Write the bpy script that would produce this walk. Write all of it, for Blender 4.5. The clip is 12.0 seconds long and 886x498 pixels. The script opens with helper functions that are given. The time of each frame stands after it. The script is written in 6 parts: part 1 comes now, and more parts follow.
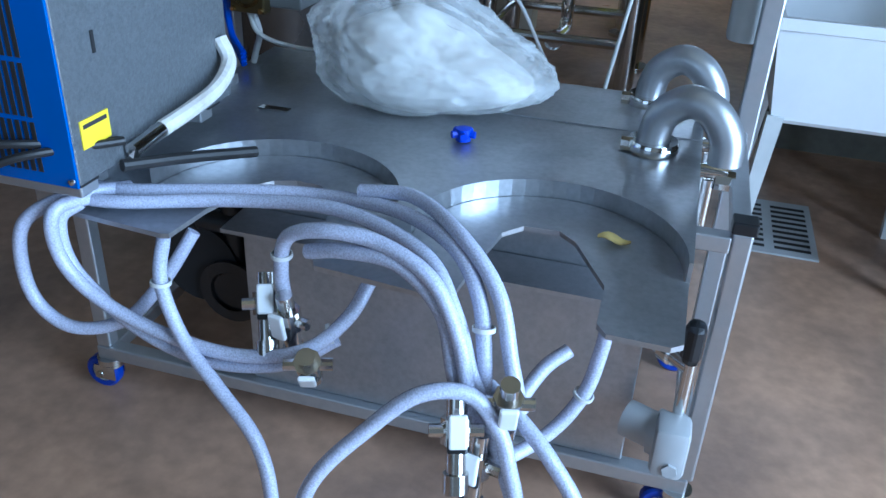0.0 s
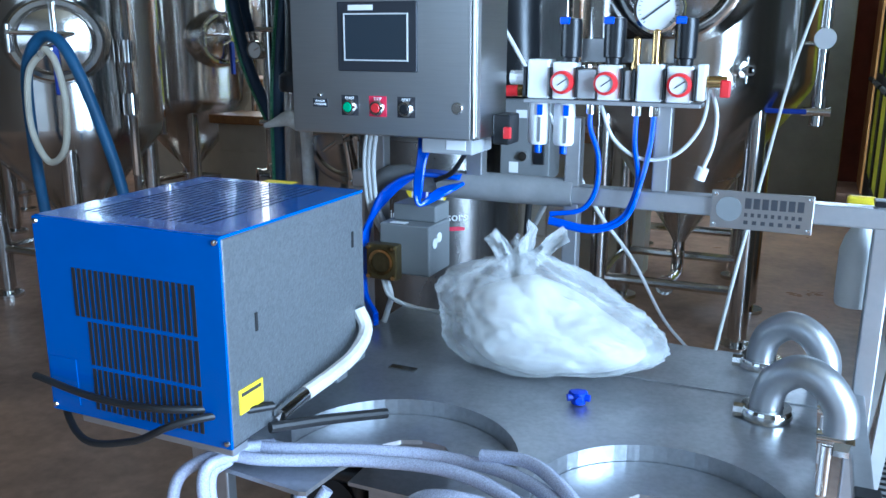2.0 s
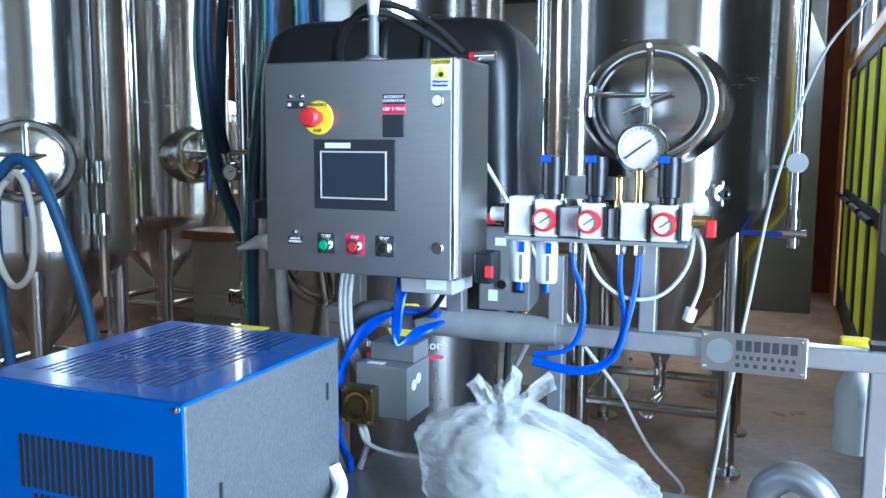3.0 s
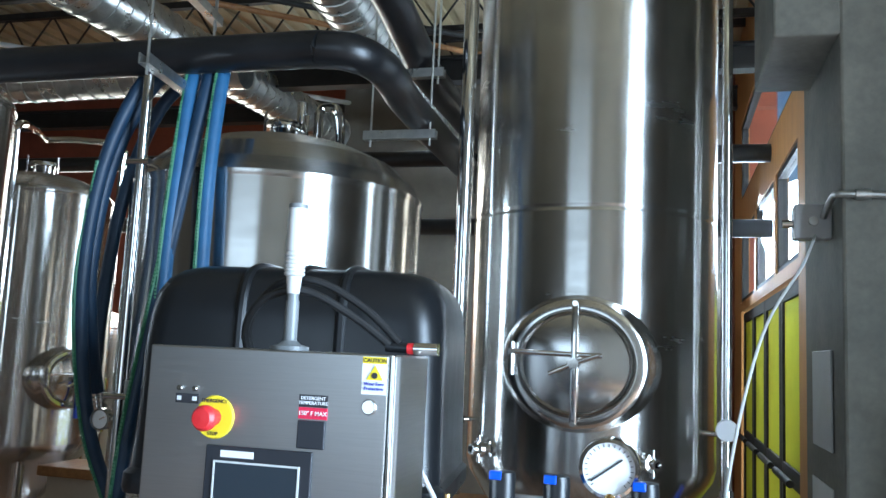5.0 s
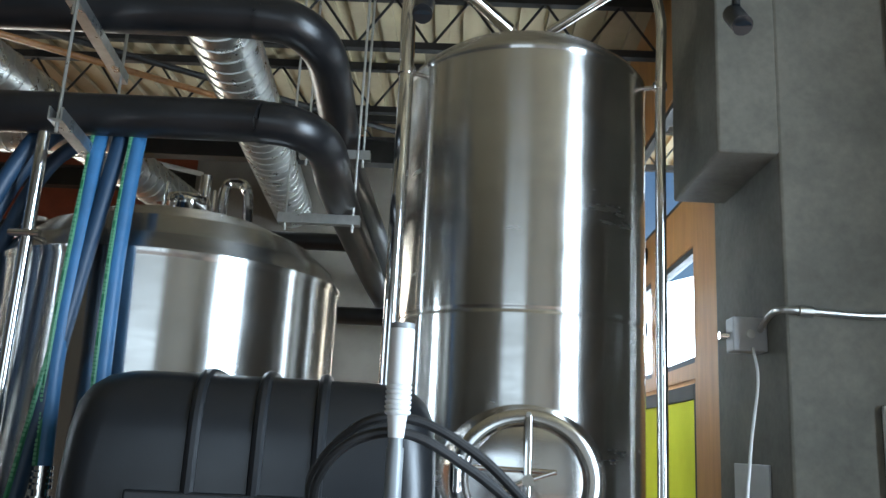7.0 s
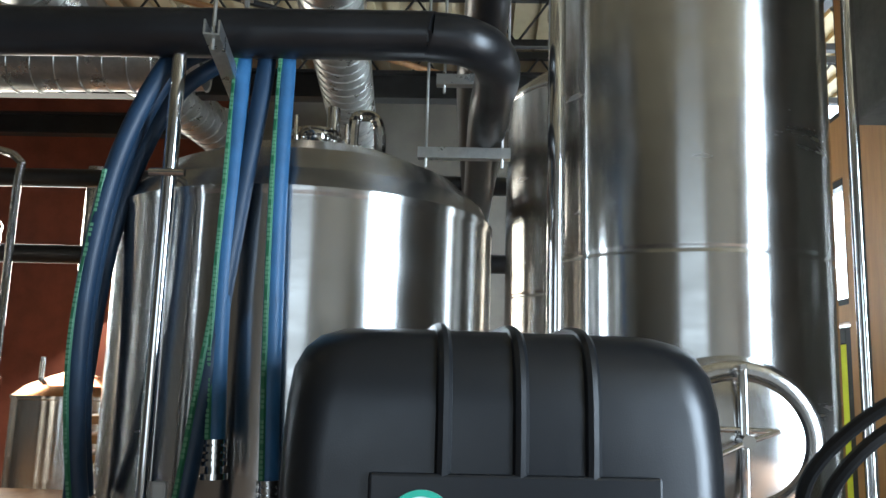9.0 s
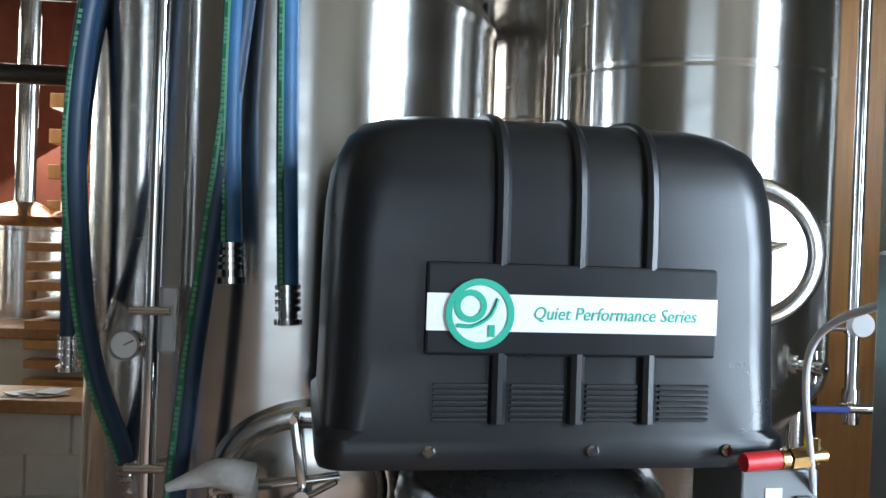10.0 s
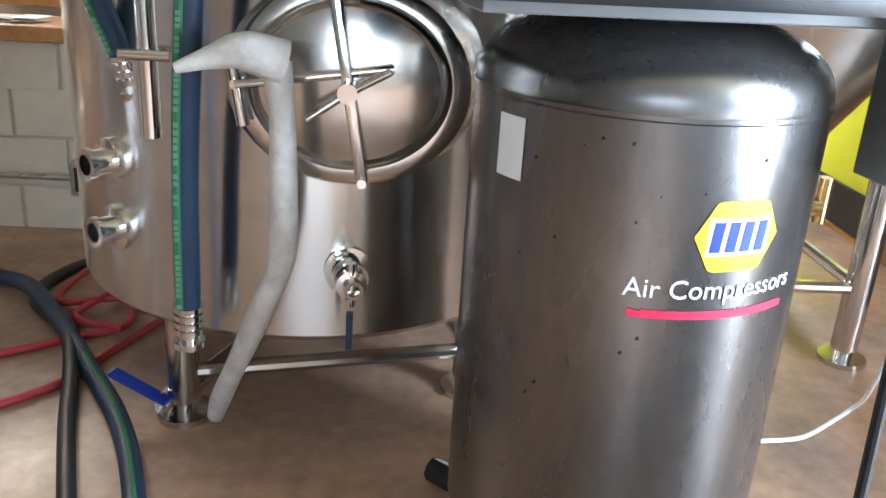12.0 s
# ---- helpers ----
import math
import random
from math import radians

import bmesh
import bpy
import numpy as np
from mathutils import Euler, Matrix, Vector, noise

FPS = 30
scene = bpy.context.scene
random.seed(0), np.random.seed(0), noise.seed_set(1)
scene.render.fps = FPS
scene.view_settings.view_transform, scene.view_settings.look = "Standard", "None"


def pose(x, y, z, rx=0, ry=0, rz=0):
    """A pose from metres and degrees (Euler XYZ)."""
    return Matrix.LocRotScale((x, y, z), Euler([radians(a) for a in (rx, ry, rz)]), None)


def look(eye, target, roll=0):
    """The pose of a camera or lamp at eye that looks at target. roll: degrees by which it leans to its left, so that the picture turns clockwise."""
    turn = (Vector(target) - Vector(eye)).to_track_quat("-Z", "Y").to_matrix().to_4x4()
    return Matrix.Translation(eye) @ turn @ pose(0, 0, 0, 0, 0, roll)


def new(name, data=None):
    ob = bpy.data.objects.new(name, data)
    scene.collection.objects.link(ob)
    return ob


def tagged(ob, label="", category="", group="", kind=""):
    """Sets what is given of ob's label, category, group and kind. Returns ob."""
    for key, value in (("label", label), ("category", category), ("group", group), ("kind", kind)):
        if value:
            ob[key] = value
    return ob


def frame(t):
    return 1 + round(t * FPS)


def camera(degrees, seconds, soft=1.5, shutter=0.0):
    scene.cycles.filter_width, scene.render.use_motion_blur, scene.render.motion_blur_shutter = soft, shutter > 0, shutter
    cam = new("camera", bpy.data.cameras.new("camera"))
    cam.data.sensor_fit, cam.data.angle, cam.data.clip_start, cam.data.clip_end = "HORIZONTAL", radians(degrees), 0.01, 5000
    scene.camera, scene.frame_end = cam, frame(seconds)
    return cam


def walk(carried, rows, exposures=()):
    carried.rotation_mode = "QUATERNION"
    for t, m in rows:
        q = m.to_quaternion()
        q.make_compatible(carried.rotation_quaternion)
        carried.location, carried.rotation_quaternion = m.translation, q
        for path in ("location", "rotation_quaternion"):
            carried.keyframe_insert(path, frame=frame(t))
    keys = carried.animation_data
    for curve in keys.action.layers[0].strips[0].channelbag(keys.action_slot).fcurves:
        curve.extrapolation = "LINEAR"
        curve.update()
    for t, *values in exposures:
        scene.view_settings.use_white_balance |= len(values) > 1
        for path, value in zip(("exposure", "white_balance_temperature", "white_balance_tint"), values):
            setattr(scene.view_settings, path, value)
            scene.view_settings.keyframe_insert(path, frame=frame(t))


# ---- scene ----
cam = camera(55.6, 12.0)
PATH = [
    (0, (1.077, 0.308, 1.47), (0.619, 1.99, 0.49), 2.7),
    (0.5, (1.115, 0.245, 1.458), (0.402, 1.839, 0.481), 1.5),
    (1, (1.106, 0.23, 1.45), (0.28, 1.79, 0.509), -0.6),
    (1.5, (1.099, 0.226, 1.517), (0.314, 1.924, 0.808), -0.2),
    (2, (1.091, 0.227, 1.574), (0.308, 2.001, 1.083), 0.2),
    (2.5, (1.076, 0.241, 1.608), (0.299, 2.051, 1.262), -0.4),
    (3, (1.046, 0.302, 1.635), (0.3, 2.141, 1.389), 0.3),
    (3.5, (0.958, 0.412, 1.704), (0.355, 2.317, 1.622), 0.8),
    (5.5, (0.759, 0.589, 1.846), (0.301, 2.506, 2.186), 2.8),
    (6, (0.586, 0.619, 1.885), (0.33, 2.554, 2.319), 2.0),
    (6.5, (0.459, 0.678, 1.889), (0.364, 2.623, 2.347), 4.0),
    (8.5, (-0.156, 0.983, 1.93), (-0.14, 2.943, 2.327), -0.4),
    (9, (-0.254, 1.094, 1.917), (-0.335, 3.064, 2.252), 1.7),
    (9.5, (-0.375, 1.147, 1.875), (-0.409, 3.138, 2.053), 2.3),
    (10, (-0.49, 1.191, 1.797), (-0.397, 3.189, 1.784), 2.1),
    (10.5, (-0.557, 1.289, 1.706), (-0.393, 3.27, 1.492), 3.3),
    (11, (-0.596, 1.434, 1.606), (-0.367, 3.377, 1.191), 1.6),
    (11.5, (-0.618, 1.524, 1.53), (-0.378, 3.412, 0.915), 2.3),
    (12, (-0.623, 1.626, 1.46), (-0.5, 3.493, 0.756), 3.4),
]
EXPOSURES = [(0, -1.15, 4600, 2), (2.5, -0.5, 4750, 2), (5.5, -0.3, 5300, 2), (8.5, -0.35, 5600, 4), (10.5, 0.12, 5600, 6), (11.2, 0.9, 5650, 8), (12, 1.4, 5750, 8)]
walk(cam, [(t, look(eye, target, roll)) for t, eye, target, roll in PATH], EXPOSURES)

# ---- world and light ----
world = bpy.data.worlds.new("world")
scene.world = world
world.use_nodes = True
wt = world.node_tree
sky = wt.nodes.new("ShaderNodeTexSky")
sky.sky_type = "NISHITA"
sky.sun_disc = False
sky.sun_elevation = radians(50)
sky.sun_rotation = radians(120)
wt.links.new(sky.outputs[0], wt.nodes["Background"].inputs[0])
wt.nodes["Background"].inputs[1].default_value = 0.12

sun = new("sun", bpy.data.lights.new("sun", "SUN"))
sun.data.energy, sun.data.angle, sun.data.color = 3.0, radians(0.5), (1, 0.95, 0.88)
sun.matrix_world = look((9, -5, 12), (4, -1, 0))


def area(name, eye, target, w, h, power, color=(1, 1, 1)):
    lamp = bpy.data.lights.new(name, "AREA")
    lamp.shape, lamp.size, lamp.size_y, lamp.energy, lamp.color = "RECTANGLE", w, h, power, color
    ob = new(name, lamp)
    ob.matrix_world = look(eye, target)
    return ob


# daylight in the big roll-up door and, as side_daylight, in the window bays
area("door_daylight", (4.52, -0.1, 2.25), (0, -0.1, 2.25), 2.6, 4.2, 1080, (0.86, 0.93, 1.0))
# frontal fill lamp, added to brighten the hall from the south side
area("front_daylight", (-0.6, -3.42, 2.3), (-0.6, 2, 2.0), 2.6, 2.4, 40, (0.9, 0.95, 1.0))
area("side_daylight", (1.66, 6.9, 2.75), (-1.5, 5.5, 1.5), 3.0, 0.7, 200, (0.92, 0.96, 1.0))
# warm fill added over the brewhouse floor, where no window stands
area("bar_daylight", (-4.5, 8.3, 3.0), (-3.0, 6.0, 0.8), 2.5, 1.5, 200, (1.0, 0.86, 0.68))


# ---- materials ----
def mat(name, color, rough=0.5, metal=0.0, var=0.0, scale=8.0, bump=0.0, bscale=60.0, stretch=(1, 1, 1),
        color2=None, rvar=0.0, detail=5.0, trans=0.0, alpha=1.0, coat=0.0, emit=0.0, ior=1.5, fine=0.0):
    m = bpy.data.materials.new(name)
    m.use_nodes = True
    nt = m.node_tree
    b = nt.nodes["Principled BSDF"]
    b.inputs["Base Color"].default_value = (*color, 1)
    b.inputs["Roughness"].default_value = rough
    b.inputs["Metallic"].default_value = metal
    b.inputs["IOR"].default_value = ior
    b.inputs["Transmission Weight"].default_value = trans
    b.inputs["Coat Weight"].default_value = coat
    b.inputs["Alpha"].default_value = alpha
    if emit:
        b.inputs["Emission Color"].default_value = (*color, 1)
        b.inputs["Emission Strength"].default_value = emit
    tc = nt.nodes.new("ShaderNodeTexCoord")
    mp = nt.nodes.new("ShaderNodeMapping")
    mp.inputs["Scale"].default_value = stretch
    nt.links.new(tc.outputs["Object"], mp.inputs[0])
    if var or color2 or rvar:
        n = nt.nodes.new("ShaderNodeTexNoise")
        n.inputs["Scale"].default_value = scale
        n.inputs["Detail"].default_value = detail
        n.inputs["Roughness"].default_value = 0.65
        nt.links.new(mp.outputs[0], n.inputs["Vector"])
        c2 = color2 or tuple(c * (1 - var) for c in color)
        mix = nt.nodes.new("ShaderNodeMix")
        mix.data_type = "RGBA"
        mix.inputs[6].default_value = (*color, 1)
        mix.inputs[7].default_value = (*c2, 1)
        ramp = nt.nodes.new("ShaderNodeMapRange")
        ramp.inputs[1].default_value, ramp.inputs[2].default_value = 0.38, 0.66
        nt.links.new(n.outputs[0], ramp.inputs[0])
        nt.links.new(ramp.outputs[0], mix.inputs[0])
        last = mix.outputs[2]
        if fine:
            n3 = nt.nodes.new("ShaderNodeTexNoise")
            n3.inputs["Scale"].default_value = scale * 14
            n3.inputs["Detail"].default_value = 4
            nt.links.new(mp.outputs[0], n3.inputs["Vector"])
            r3 = nt.nodes.new("ShaderNodeMapRange")
            r3.inputs[1].default_value, r3.inputs[2].default_value = 0.35, 0.7
            r3.inputs[3].default_value, r3.inputs[4].default_value = 1 + fine, 1 - fine
            nt.links.new(n3.outputs[0], r3.inputs[0])
            mul = nt.nodes.new("ShaderNodeMix")
            mul.data_type, mul.blend_type = "RGBA", "MULTIPLY"
            mul.inputs[0].default_value = 1
            nt.links.new(last, mul.inputs[6])
            nt.links.new(r3.outputs[0], mul.inputs[7])
            last = mul.outputs[2]
        nt.links.new(last, b.inputs["Base Color"])
        if rvar:
            rr = nt.nodes.new("ShaderNodeMapRange")
            rr.inputs[1].default_value, rr.inputs[2].default_value = 0.3, 0.7
            rr.inputs[3].default_value, rr.inputs[4].default_value = max(0.03, rough - rvar), rough + rvar
            nt.links.new(n.outputs[0], rr.inputs[0])
            nt.links.new(rr.outputs[0], b.inputs["Roughness"])
    if bump:
        n2 = nt.nodes.new("ShaderNodeTexNoise")
        n2.inputs["Scale"].default_value = bscale
        n2.inputs["Detail"].default_value = 3
        nt.links.new(mp.outputs[0], n2.inputs["Vector"])
        bp = nt.nodes.new("ShaderNodeBump")
        bp.inputs["Strength"].default_value = bump
        bp.inputs["Distance"].default_value = 0.004
        nt.links.new(n2.outputs[0], bp.inputs["Height"])
        nt.links.new(bp.outputs[0], b.inputs["Normal"])
    return m


FZ = 0.22  # level of the hall floor
M = {}
def brush(m, strength, turn):
    """Brushing round the upright axis: highlights run up and down."""
    nt = m.node_tree
    b = nt.nodes["Principled BSDF"]
    tg = nt.nodes.new("ShaderNodeTangent")
    tg.direction_type, tg.axis = "RADIAL", "Z"
    nt.links.new(tg.outputs[0], b.inputs["Tangent"])
    b.inputs["Anisotropic"].default_value = strength
    b.inputs["Anisotropic Rotation"].default_value = turn
    return m


M["steel"] = mat("polished_steel", (0.66, 0.64, 0.61), 0.17, 1, var=0.1, scale=5, rvar=0.05, stretch=(1, 1, 0.3), bump=0.02, bscale=7)
M["tank"] = mat("tank_steel", (0.68, 0.67, 0.645), 0.23, 1, var=0.1, scale=3, rvar=0.05, stretch=(0.6, 0.6, 3), bump=0.012, bscale=18)
brush(M["tank"], 0.93, 0.25)
M["brushed"] = mat("brushed_steel", (0.5, 0.5, 0.5), 0.33, 1, var=0.06, scale=30, stretch=(0.4, 0.4, 14), rvar=0.04, bump=0.03, bscale=90)
M["sheet"] = mat("matt_steel_sheet", (0.46, 0.47, 0.49), 0.38, 0.9, var=0.16, scale=7, rvar=0.1, bump=0.04, bscale=120, fine=0.07)
M["frame"] = mat("frame_steel", (0.5, 0.51, 0.53), 0.4, 0.85, var=0.12, scale=12, rvar=0.08)
M["chrome"] = mat("chrome", (0.75, 0.74, 0.72), 0.1, 1)
M["blue"] = mat("blue_paint", (0.006, 0.09, 0.40), 0.22, 0, var=0.12, scale=3, coat=0.3, rvar=0.05)
M["hammer"] = mat("grey_hammertone", (0.16, 0.17, 0.18), 0.3, 0.35, var=0.25, scale=150, bump=0.35, bscale=190)
M["black"] = mat("black_plastic", (0.011, 0.012, 0.014), 0.31, 0, var=0.3, scale=5, bump=0.08, bscale=400, rvar=0.05)
# near-black, for black parts and for slots whose inner shade is in the colour
M["dark"] = mat("dark_gap", (0.01, 0.01, 0.011), 0.7)
M["rubber"] = mat("black_rubber", (0.015, 0.015, 0.016), 0.5, 0, var=0.3, scale=20)
M["insul"] = mat("black_foam_insulation", (0.012, 0.012, 0.013), 0.33, 0, var=0.4, scale=6, bump=0.15, bscale=12)
M["greyfoam"] = mat("grey_foam", (0.25, 0.25, 0.25), 0.8, 0, var=0.2, scale=14)
M["ctank"] = mat("graphite_tank_paint", (0.23, 0.225, 0.22), 0.26, 0.9, var=0.25, scale=4, rvar=0.07, stretch=(1, 1, 0.4), fine=0.06)
M["floor"] = mat("stained_concrete", (0.47, 0.295, 0.19), 0.4, 0, color2=(0.22, 0.145, 0.105), scale=1.6, detail=9, rvar=0.14, bump=0.06, bscale=35, fine=0.12)
M["concrete"] = mat("cast_concrete", (0.16, 0.152, 0.122), 0.75, 0, color2=(0.1, 0.096, 0.078), scale=2.5, detail=8, bump=0.2, bscale=30, fine=0.08)
M["block"] = mat("cream_block_paint", (0.62, 0.56, 0.45), 0.7, 0, var=0.12, scale=5, bump=0.25, bscale=70)
M["wallpaint"] = mat("dull_wall_paint", (0.16, 0.145, 0.12), 0.8, 0, var=0.25, scale=2, bump=0.1, bscale=40)
M["redwall"] = mat("brick_red_wall", (0.23, 0.065, 0.035), 0.75, 0, var=0.3, scale=3)
M["deck"] = mat("tan_roof_deck", (0.42, 0.355, 0.225), 0.8, 0, var=0.22, scale=1.5)
M["darksteel"] = mat("dark_painted_steel", (0.03, 0.028, 0.026), 0.6, 0.2, var=0.3, scale=6)
M["galv"] = mat("galvanised_steel", (0.6, 0.6, 0.57), 0.32, 0.95, var=0.3, scale=9, rvar=0.1)
M["wood"] = mat("honey_wood", (0.42, 0.21, 0.07), 0.45, 0, color2=(0.30, 0.14, 0.05), scale=4, stretch=(8, 1, 8), detail=7)
M["plywood"] = mat("orange_wood", (0.45, 0.22, 0.06), 0.5, 0, color2=(0.34, 0.16, 0.045), scale=3, stretch=(6, 6, 0.7), detail=7)
M["hose"] = mat("braided_clear_hose", (0.56, 0.58, 0.73), 0.26, 0, var=0.4, scale=420, bump=0.3, bscale=420, coat=0.3)
M["bluehose"] = mat("blue_rubber_hose", (0.035, 0.12, 0.26), 0.5, 0, var=0.25, scale=9, bump=0.1, bscale=100)
M["navyhose"] = mat("navy_rubber_hose", (0.012, 0.035, 0.075), 0.5, 0, var=0.25, scale=9, bump=0.1, bscale=100)
M["green"] = mat("green_stripe", (0.03, 0.15, 0.07), 0.5)
M["airblue"] = mat("blue_air_tube", (0.01, 0.07, 0.55), 0.28, 0, coat=0.2)
M["cream"] = mat("cream_hose", (0.62, 0.58, 0.47), 0.4, 0, var=0.15, scale=10)
M["white"] = mat("white_plastic", (0.78, 0.79, 0.8), 0.4, 0, var=0.05, scale=6)
M["offwhite"] = mat("dull_white_plastic", (0.62, 0.63, 0.62), 0.45, 0, var=0.12, scale=4)
M["tape"] = mat("white_cloth_wrap", (0.66, 0.65, 0.62), 0.85, 0, color2=(0.48, 0.45, 0.41), scale=16, bump=0.5, bscale=70)
M["yellow"] = mat("yellow_label", (0.85, 0.68, 0.02), 0.45, 0, var=0.06, scale=20)
M["red"] = mat("red_plastic", (0.6, 0.025, 0.03), 0.35, 0, var=0.08, scale=20)
M["redhose"] = mat("red_rubber_hose", (0.42, 0.035, 0.045), 0.5, 0, var=0.2, scale=15)
M["greenb"] = mat("green_plastic", (0.02, 0.36, 0.16), 0.35)
M["handleblue"] = mat("blue_vinyl_handle", (0.012, 0.04, 0.34), 0.4)
M["screen"] = mat("touch_screen_glass", (0.03, 0.038, 0.048), 0.14, 0)
M["bezel"] = mat("screen_bezel", (0.022, 0.024, 0.03), 0.4)
M["grey"] = mat("grey_paint", (0.2, 0.21, 0.215), 0.42, 0.1, var=0.08, scale=10)
M["lightgrey"] = mat("light_grey_paint", (0.42, 0.43, 0.44), 0.45, 0.1, var=0.08, scale=10)
M["brass"] = mat("brass", (0.62, 0.42, 0.17), 0.25, 1, var=0.2, scale=30)
M["darkbrass"] = mat("dark_brass_plate", (0.14, 0.11, 0.05), 0.4, 0.8, var=0.3, scale=40)
M["print_black"] = mat("black_print", (0.03, 0.03, 0.035), 0.6)
M["print_white"] = mat("white_print", (0.82, 0.83, 0.84), 0.5)
M["print_red"] = mat("red_print", (0.62, 0.02, 0.07), 0.5)
M["print_blue"] = mat("blue_print", (0.012, 0.04, 0.5), 0.5)
M["print_green"] = mat("green_print", (0.05, 0.40, 0.27), 0.5)
M["mint"] = mat("pale_mint_print", (0.72, 0.85, 0.8), 0.5)
M["stripe_ink"] = mat("pale_green_ink", (0.11, 0.26, 0.15), 0.55)
M["rust"] = mat("dry_leaf", (0.42, 0.32, 0.1), 0.8, 0, var=0.4, scale=60)
M["yellowfilm"] = mat("yellow_door_panel", (0.7, 0.72, 0.06), 0.5, 0, var=0.1, scale=2, trans=0.15, ior=1.1)
M["copper"] = mat("copper", (0.72, 0.36, 0.16), 0.2, 1, var=0.2, scale=6)
M["steam"] = mat("dirty_pipe_wrap", (0.5, 0.44, 0.36), 0.85, 0, var=0.2, scale=30)
M["daylight"] = mat("bright_overcast", (0.9, 0.95, 1.0), 1.0, emit=9.0)
bagm = mat("clear_bag", (0.88, 0.9, 0.9), 0.24, 0, bump=0.5, bscale=40, trans=0.5, ior=1.25)
bagm.node_tree.nodes["Principled BSDF"].inputs["Alpha"].default_value = 0.5
M["bag"] = bagm
M["glass"] = mat("clear_pane", (0.95, 0.97, 0.98), 0.02, 0, trans=1.0, ior=1.06)


# ---- building blocks ----
def part(name, bm, m, parent=None, smooth=False, label=""):
    me = bpy.data.meshes.new(name)
    bmesh.ops.recalc_face_normals(bm, faces=bm.faces)
    bm.to_mesh(me)
    bm.free()
    for k in (m if isinstance(m, (list, tuple)) else [m]):
        me.materials.append(M[k])
    ob = new(name, me)
    if smooth:
        for p in me.polygons:
            p.use_smooth = True
        me.set_sharp_from_angle(angle=radians(35))
    if parent:
        ob.parent = parent
    if label:
        ob["label"] = label
    return ob


def thing(name, label, category, x=0, y=0, z=0, yaw=0, group=""):
    e = new(name)
    e.empty_display_size = 0.1
    e.matrix_world = pose(x, y, z, 0, 0, yaw)
    return tagged(e, label, category, group)


def box(bm, x0, x1, y0, y1, z0, z1, bev=0.0, seg=2, mi=0):
    vs = [bm.verts.new((x, y, z)) for z in (z0, z1) for y in (y0, y1) for x in (x0, x1)]
    fs = [bm.faces.new([vs[i] for i in q]) for q in ((0, 2, 3, 1), (4, 5, 7, 6), (0, 1, 5, 4), (2, 6, 7, 3), (0, 4, 6, 2), (1, 3, 7, 5))]
    for f in fs:
        f.material_index = mi
    if bev:
        edges = list({e for f in fs for e in f.edges})
        bmesh.ops.bevel(bm, geom=edges, offset=bev, segments=seg, affect="EDGES", profile=0.5)
    return bm


def lathe(bm, prof, seg=48, c=(0, 0, 0), axis="z", cap=False):
    rings, full = [], [prof[0]]
    for (ra, ha), (rb, hb) in zip(prof, prof[1:]):
        d = math.hypot(rb - ra, hb - ha)
        if d > 0.12:  # keep long stretches straight under smooth shading
            for k in (0.004 / d, 1 - 0.004 / d):
                full.append((ra + (rb - ra) * k, ha + (hb - ha) * k))
        full.append((rb, hb))
    for r, h in full:
        ring = []
        for i in range(seg):
            a = 2 * math.pi * i / seg
            u, v = r * math.cos(a), r * math.sin(a)
            p = {"z": (u, v, h), "y": (u, h, v), "x": (h, u, v)}[axis]
            ring.append(bm.verts.new((p[0] + c[0], p[1] + c[1], p[2] + c[2])))
        rings.append(ring)
    for a, b in zip(rings, rings[1:]):
        for i in range(seg):
            j = (i + 1) % seg
            bm.faces.new((a[i], a[j], b[j], b[i]))
    if cap:
        bm.faces.new(rings[0])
        bm.faces.new(rings[-1])
    return bm


def spline(pts, n=8):
    p = [Vector(q) for q in pts]
    if len(p) < 3:
        return p
    p = [2 * p[0] - p[1]] + p + [2 * p[-1] - p[-2]]
    out = []
    for i in range(1, len(p) - 2):
        for k in range(n):
            t = k / n
            a, b, c, d = p[i - 1:i + 3]
            out.append(0.5 * ((2 * b) + (c - a) * t + (2 * a - 5 * b + 4 * c - d) * t * t + (3 * b - a - 3 * c + d) * t ** 3))
    return out + [p[-2]]


def sweep(bm, pts, r, seg=10, n=8, curve=True, radii=None):
    p = spline(pts, n) if curve else [Vector(q) for q in pts]
    t0 = (p[1] - p[0]).normalized()
    nrm = t0.orthogonal().normalized()
    rings = []
    for i, q in enumerate(p):
        t = (p[min(i + 1, len(p) - 1)] - p[max(i - 1, 0)]).normalized()
        nrm = (nrm - t * nrm.dot(t)).normalized()
        bi = t.cross(nrm)
        rr = r if radii is None else float(np.interp(i / (len(p) - 1), np.linspace(0, 1, len(radii)), radii))
        rings.append([bm.verts.new(q + rr * (nrm * math.cos(2 * math.pi * k / seg) + bi * math.sin(2 * math.pi * k / seg))) for k in range(seg)])
    for a, b in zip(rings, rings[1:]):
        for k in range(seg):
            j = (k + 1) % seg
            bm.faces.new((a[k], a[j], b[j], b[k]))
    bm.faces.new(rings[0][::-1])
    bm.faces.new(rings[-1])
    return bm


def rod(bm, a, b, r, seg=12):
    return sweep(bm, [a, b], r, seg, curve=False)


def tube(name, pts, r, m, parent=None, seg=10, n=8, label="", radii=None):
    return part(name, sweep(bmesh.new(), pts, r, seg, n, radii=radii), m, parent, True, label)


